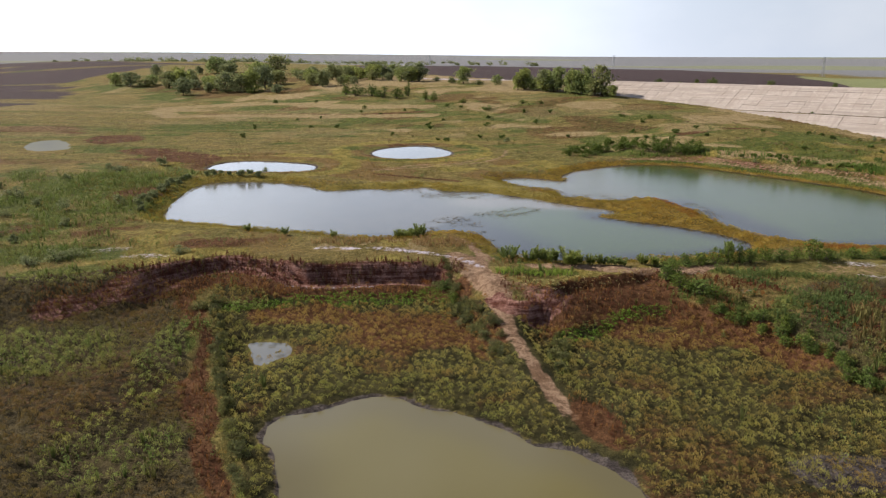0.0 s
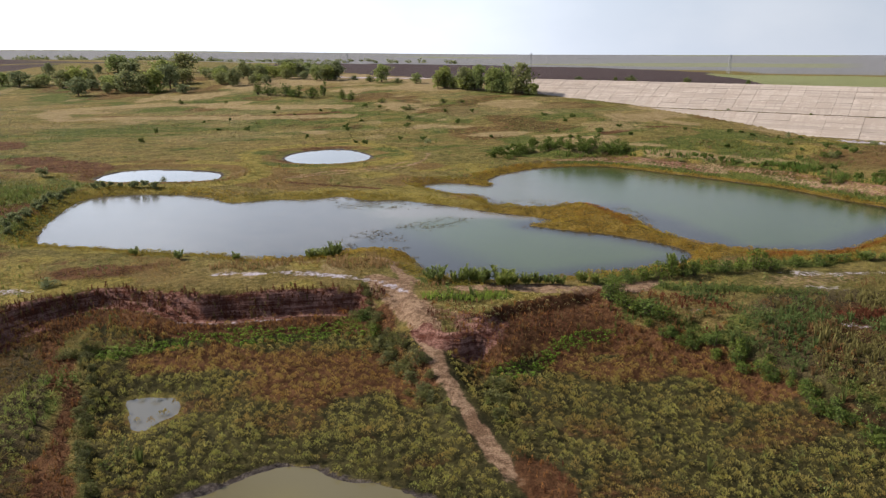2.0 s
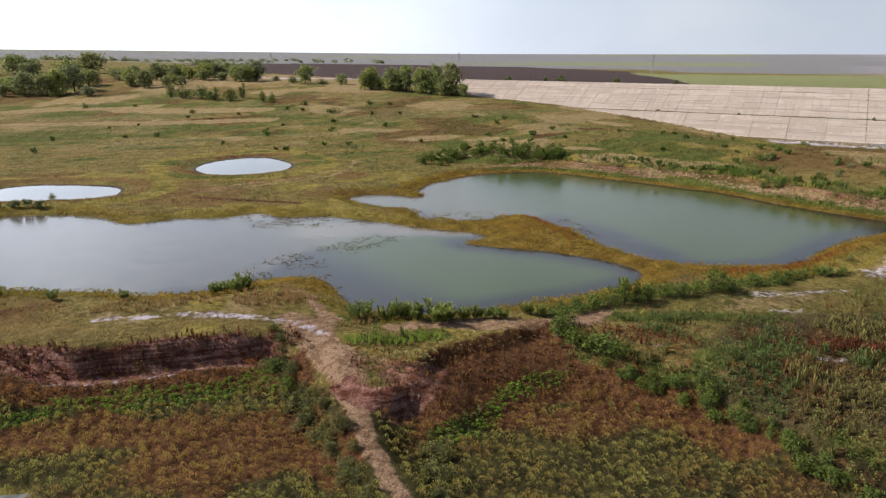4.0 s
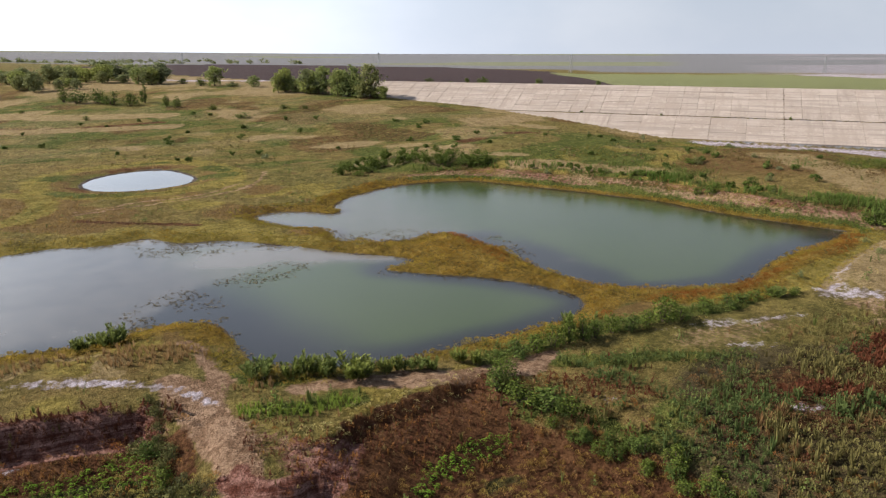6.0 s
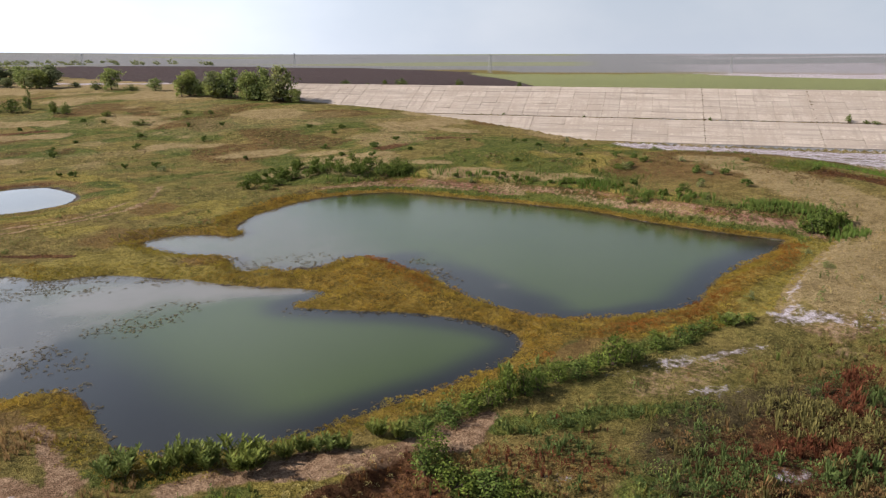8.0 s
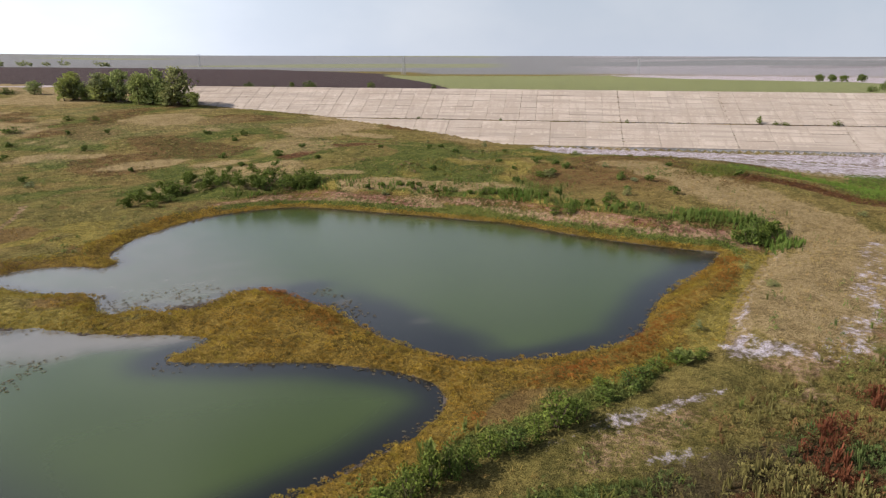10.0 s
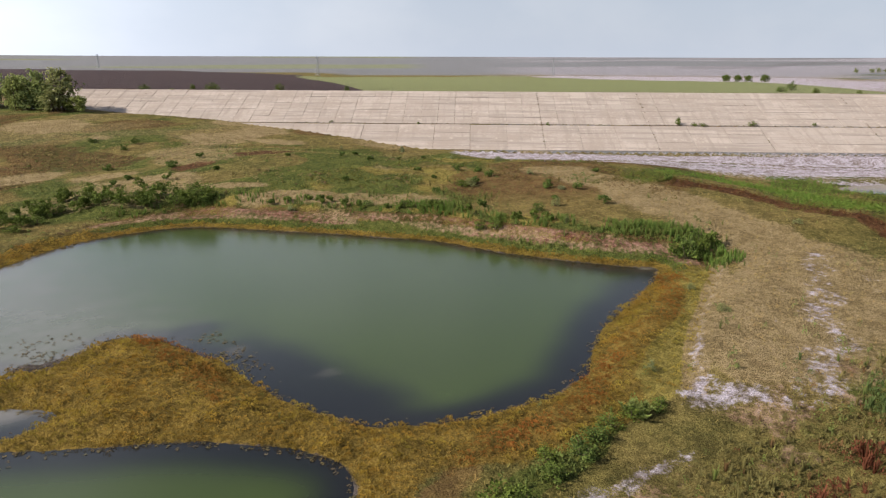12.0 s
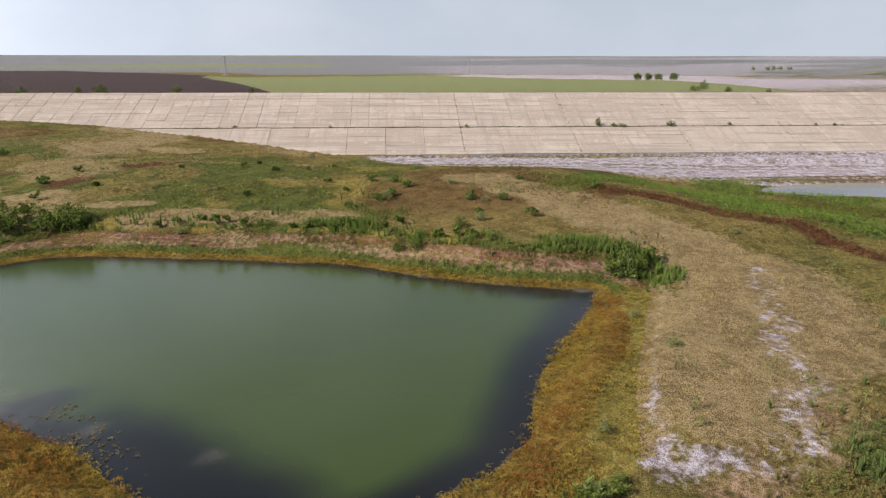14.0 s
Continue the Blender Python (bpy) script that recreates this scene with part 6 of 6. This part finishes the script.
def build_woody():
    trees = [(build_tree(100 + 7 * n, 9, 7, TREE_LEAVES if n != 2 else LEAVES_GREY_HAZE, "broad-leaved tree with a rounded green crown on dry grassland"), (9, 7)) for n in range(4)]
    plant(trees, larger(TREES_MIDDLE, 1.2, 1.1) + row_of([(60, 327), (68, 318), (78, 306), (90, 290)], 5.5, 7.0, 71, 1.6), "trees at the end of the dam", 1)
    more = [(build_tree(200 + 7 * n, 9, 8, LEAVES_GREY_HAZE if n else TREE_LEAVES, "grey-green broad-leaved tree in a loose wood"), (9, 8)) for n in range(3)]
    plant(more, larger(TREES_WEST, 1.05, 1.35), "trees of the loose wood", 2)
    r = np.random.default_rng(77)
    scattered = []
    while len(scattered) < 46:
        x, y = r.uniform(-190, 10), r.uniform(385, 540)
        if bumps(np.array([x]), np.array([y]), 45, 90)[0] > 0.47:
            tall = r.uniform(3.5, 9.5)
            scattered.append((x, y, tall, tall * r.uniform(0.8, 1.2)))
    loose = [(build_tree(230 + 7 * n, 9, 8, LEAVES_GREY_HAZE if n else TREE_LEAVES, "smaller bushy tree at the edge of the wood"), (9, 8)) for n in range(3)]
    plant(loose, scattered, "trees of the loose wood", 6)
    far = [(build_tree(260 + 7 * n, 9, 9, LEAVES, "small round tree beside the green field"), (9, 9)) for n in range(2)]
    plant(far, TREES_FIELD, "trees by the field", 3)
    for spots, name, count, mat, label, group, upright in (
            (larger(SHRUBS_NORTH, 1.15, 1.35), "shrub", 3, LEAVES, "green shrub on the dry northern meadow", "shrubs on the meadow", 0.2),
            (SHRUBS_WEST, "shrub", 2, LEAVES_GREY_HAZE, "spreading grey-green shrub in rough grass", "shrubs in the rough grass", 0.0),
            (SHRUBS_BANK, "shrub", 4, LEAVES, "dense green willow shrub on the pond bank", "shrubs on the pond bank", 0.3),
            (SHRUBS_HILL, "shrub", 2, LEAVES_GREY_HAZE, "low green shrub on the grassy rise", "shrubs on the rise", 0.0),
            (SHRUBS_DAM, "shrub", 3, LEAVES, "dark green shrub growing on the dam", "shrubs on the dam", 0.1),
            (larger(THICKET + THICKET_END, 1.25, 1.3) + BELT, "shrub", 4, LEAVES, "thick bright-green shrub above the pond shore", "thicket above the shore", 0.4),
            (RAMP_SHRUBS + HEDGES, "shrub", 3, HEDGE_LEAVES, "low dull-green shrub beside a bare earth track", "shrubs beside the tracks", 0.0)):
        seed = sum(map(ord, group))
        models = [(build_shrub(name, seed + 5 * n, 2.0, 2.4, mat, label, upright), (2.0, 2.4)) for n in range(count)]
        plant(models, spots, group, seed)
    build_brush("willow_brush", "dense dark-green willow brush on the pond bank", GREEN_MASS, LEAVES, 501)
    build_brush("meadow_brush", "small dark-green bushes strewn over the dry meadow", strewn(30, 66, 140, 116, 205, 0.9, 2.2, 81) + strewn(30, -60, 90, 195, 290, 1.2, 2.8, 82), LEAVES, 503)
    build_brush("pond_brush", "low dark-green brush on the rim of the long pond", POND_HEDGE + strewn(26, -92, -46, 84, 165, 1.2, 3.0, 83), LEAVES_GREY_HAZE, 505)
    reeds = [(build_reed(400 + n, 1.5, 1.0, "upright clump of tall green weeds on the pond shore"), (1.5, 1.2)) for n in range(4)]
    plant(reeds, larger(REEDS, 1.2, 1.15), "weed clumps along the shore", 5)


# ---------------------------------------------------------------- far woods, pylons
def build_far_woods():
    """Belts of trees far off, as low rows of crowns."""
    r, clumps = np.random.default_rng(9), []
    for ax, ay, bx, by, count in ((-420, 930, -130, 980, 60), (-330, 1200, 60, 1300, 60), (-600, 1500, 200, 1800, 90), (1080, 450, 1250, 360, 5), (60, 1000, 200, 980, 8)):
        for _ in range(count):
            k = r.uniform(0, 1)
            x, y, rad = ax + (bx - ax) * k + r.normal() * 8, ay + (by - ay) * k + r.normal() * 12, r.uniform(2.5, 5.5)
            z = float(height(np.array([x]), np.array([y]))[0])
            clumps += [((x, y, z + rad * 0.8), rad), ((x + rad, y, z + rad * 0.5), rad * 0.7)]
    # the greyed leaf colour stands in for haze at this range
    tagged(new("far_woods", foliage("far_woods", clumps, 26, 2.2, LEAVES_GREY_HAZE, 10)), "distant belts of trees across the plain", "woods", kind="stuff")


def build_pylon():
    """A lattice mast with three arms."""
    pylon, tall = new("pylon"), 17.0
    corners = ((-1, -1), (1, -1), (1, 1), (-1, 1))

    def steel(name, lengths):
        bm = bmesh.new()
        for a, b, rad in lengths:
            twig(bm, a, b, rad, rad, 4)
        me = bpy.data.meshes.new(name)
        bm.to_mesh(me)
        bm.free()
        me.materials.append(STEEL)
        return me

    def at(c, k):
        half = 1.5 * (1 - k) + 0.25 * k
        return (c[0] * half, c[1] * half, tall * k)

    for c in corners:
        part("leg", steel("leg", [(at(c, 0), at(c, 1), 0.11)]), pylon)
    braces = []
    for n in range(7):
        for c, d in zip(corners, corners[1:] + corners[:1]):
            braces += [(at(c, n / 7), at(d, (n + 1) / 7), 0.05), (at(d, n / 7), at(c, (n + 1) / 7), 0.05)]
    part("bracing", steel("bracing", braces), pylon)
    for k in (0.72, 0.84, 0.95):
        part("arm", steel("arm", [((-3, 0, tall * k), (3, 0, tall * k), 0.09), ((-3, 0, tall * k), (0, 0, tall * k + 0.8), 0.05), ((3, 0, tall * k), (0, 0, tall * k + 0.8), 0.05)]), pylon)
    return tagged(pylon, "grey steel lattice power pylon in the fields", "pylon", "power pylons")


def build_pylons():
    model = build_pylon()
    for n, (x, y, turn) in enumerate(((381, 609, 20), (316, 1013, 20), (57, 1184, 20), (610, 520, 20))):
        z = float(height(np.array([float(x)]), np.array([float(y)]))[0]) - 0.2
        m = pose(x, y, z, 0, 0, turn)
        if n:
            copy_thing(model, m)
        else:
            model.matrix_basis = m


# ---------------------------------------------------------------- the dam's facing of concrete slabs
def slab_mesh(long, deep, seed):
    """A slab lying in x and y, with bevelled rim; the top is 0.16 m up."""
    hx, hy, rim = long / 2, deep / 2, 0.07
    verts = [(x, y, 0) for x, y in ((-hx, -hy), (hx, -hy), (hx, hy), (-hx, hy))] + [(x, y, 0.12) for x, y in ((-hx, -hy), (hx, -hy), (hx, hy), (-hx, hy))]
    verts += [(x, y, 0.16) for x, y in ((-hx + rim, -hy + rim), (hx - rim, -hy + rim), (hx - rim, hy - rim), (-hx + rim, hy - rim))]
    faces = [(a + n, a + (n + 1) % 4, b + (n + 1) % 4, b + n) for a, b in ((0, 4), (4, 8)) for n in range(4)] + [(8, 9, 10, 11)]
    return np.array(verts, float), np.array(faces)


def build_dam():
    dam = tagged(new("dam"), "long pale concrete-faced embankment with weedy joints", "dam", kind="structure")
    r, root = np.random.default_rng(12), math.sqrt(2)
    tilt = math.degrees(math.atan2(1, 2.5))
    rest_verts, rest_faces, start = [], [], 0
    # rows: from, to (in metres up the slope's plan), slab length, joints, stretch built slab by slab
    for low, high, rows, length, wide_every, stretch in ((0.5, 14.7, 3, 10.6, 3, (-100, 125)), (15.1, 36.4, 5, 5.2, 6, (-110, 105))):
        deep = (high - low) / rows
        meshes = {}
        for col in range(int(-175 / length), int(330 / length)):
            u = (col + 0.5) * length
            for row in range(rows):
                if u < -160:
                    continue
                wide = length - (0.09 if col % wide_every == 0 else 0.035)
                key = (low, round(wide, 2))
                if key not in meshes:
                    verts, faces = slab_mesh(wide, deep / math.cos(math.atan2(1, 2.5)) - 0.07, 0)
                    meshes[key] = (verts, faces, solid("concrete_slab", verts, faces, CONCRETE))
                verts, faces, me = meshes[key]
                out = low + (row + 0.5) * deep
                s = 357.5 + out * root
                x, y, z = (s + u * root) / 2, (s - u * root) / 2, 0.5 + (s - 357.5) / 3.535 + r.uniform(-0.02, 0.05)
                m = pose(x, y, z, 0, 0, -45) @ pose(0, 0, 0, tilt + r.normal() * 0.25, r.normal() * 0.15, r.normal() * 0.1)
                if stretch[0] < u < stretch[1]:
                    ob = part("concrete_slab", me, dam)
                    ob.matrix_basis = m
                else:
                    rest_verts.append(verts @ np.array(m.to_3x3()).T + np.array(m.translation))
                    rest_faces.append(faces + start)
                    start += len(verts)
    rest = part("slab_field", solid("slab_field", np.concatenate(rest_verts), np.concatenate(rest_faces), CONCRETE), dam, "further rows of concrete slabs")
    tagged(rest, kind="stuff")


build_cover()
build_woody()
build_far_woods()
build_pylons()
build_dam()
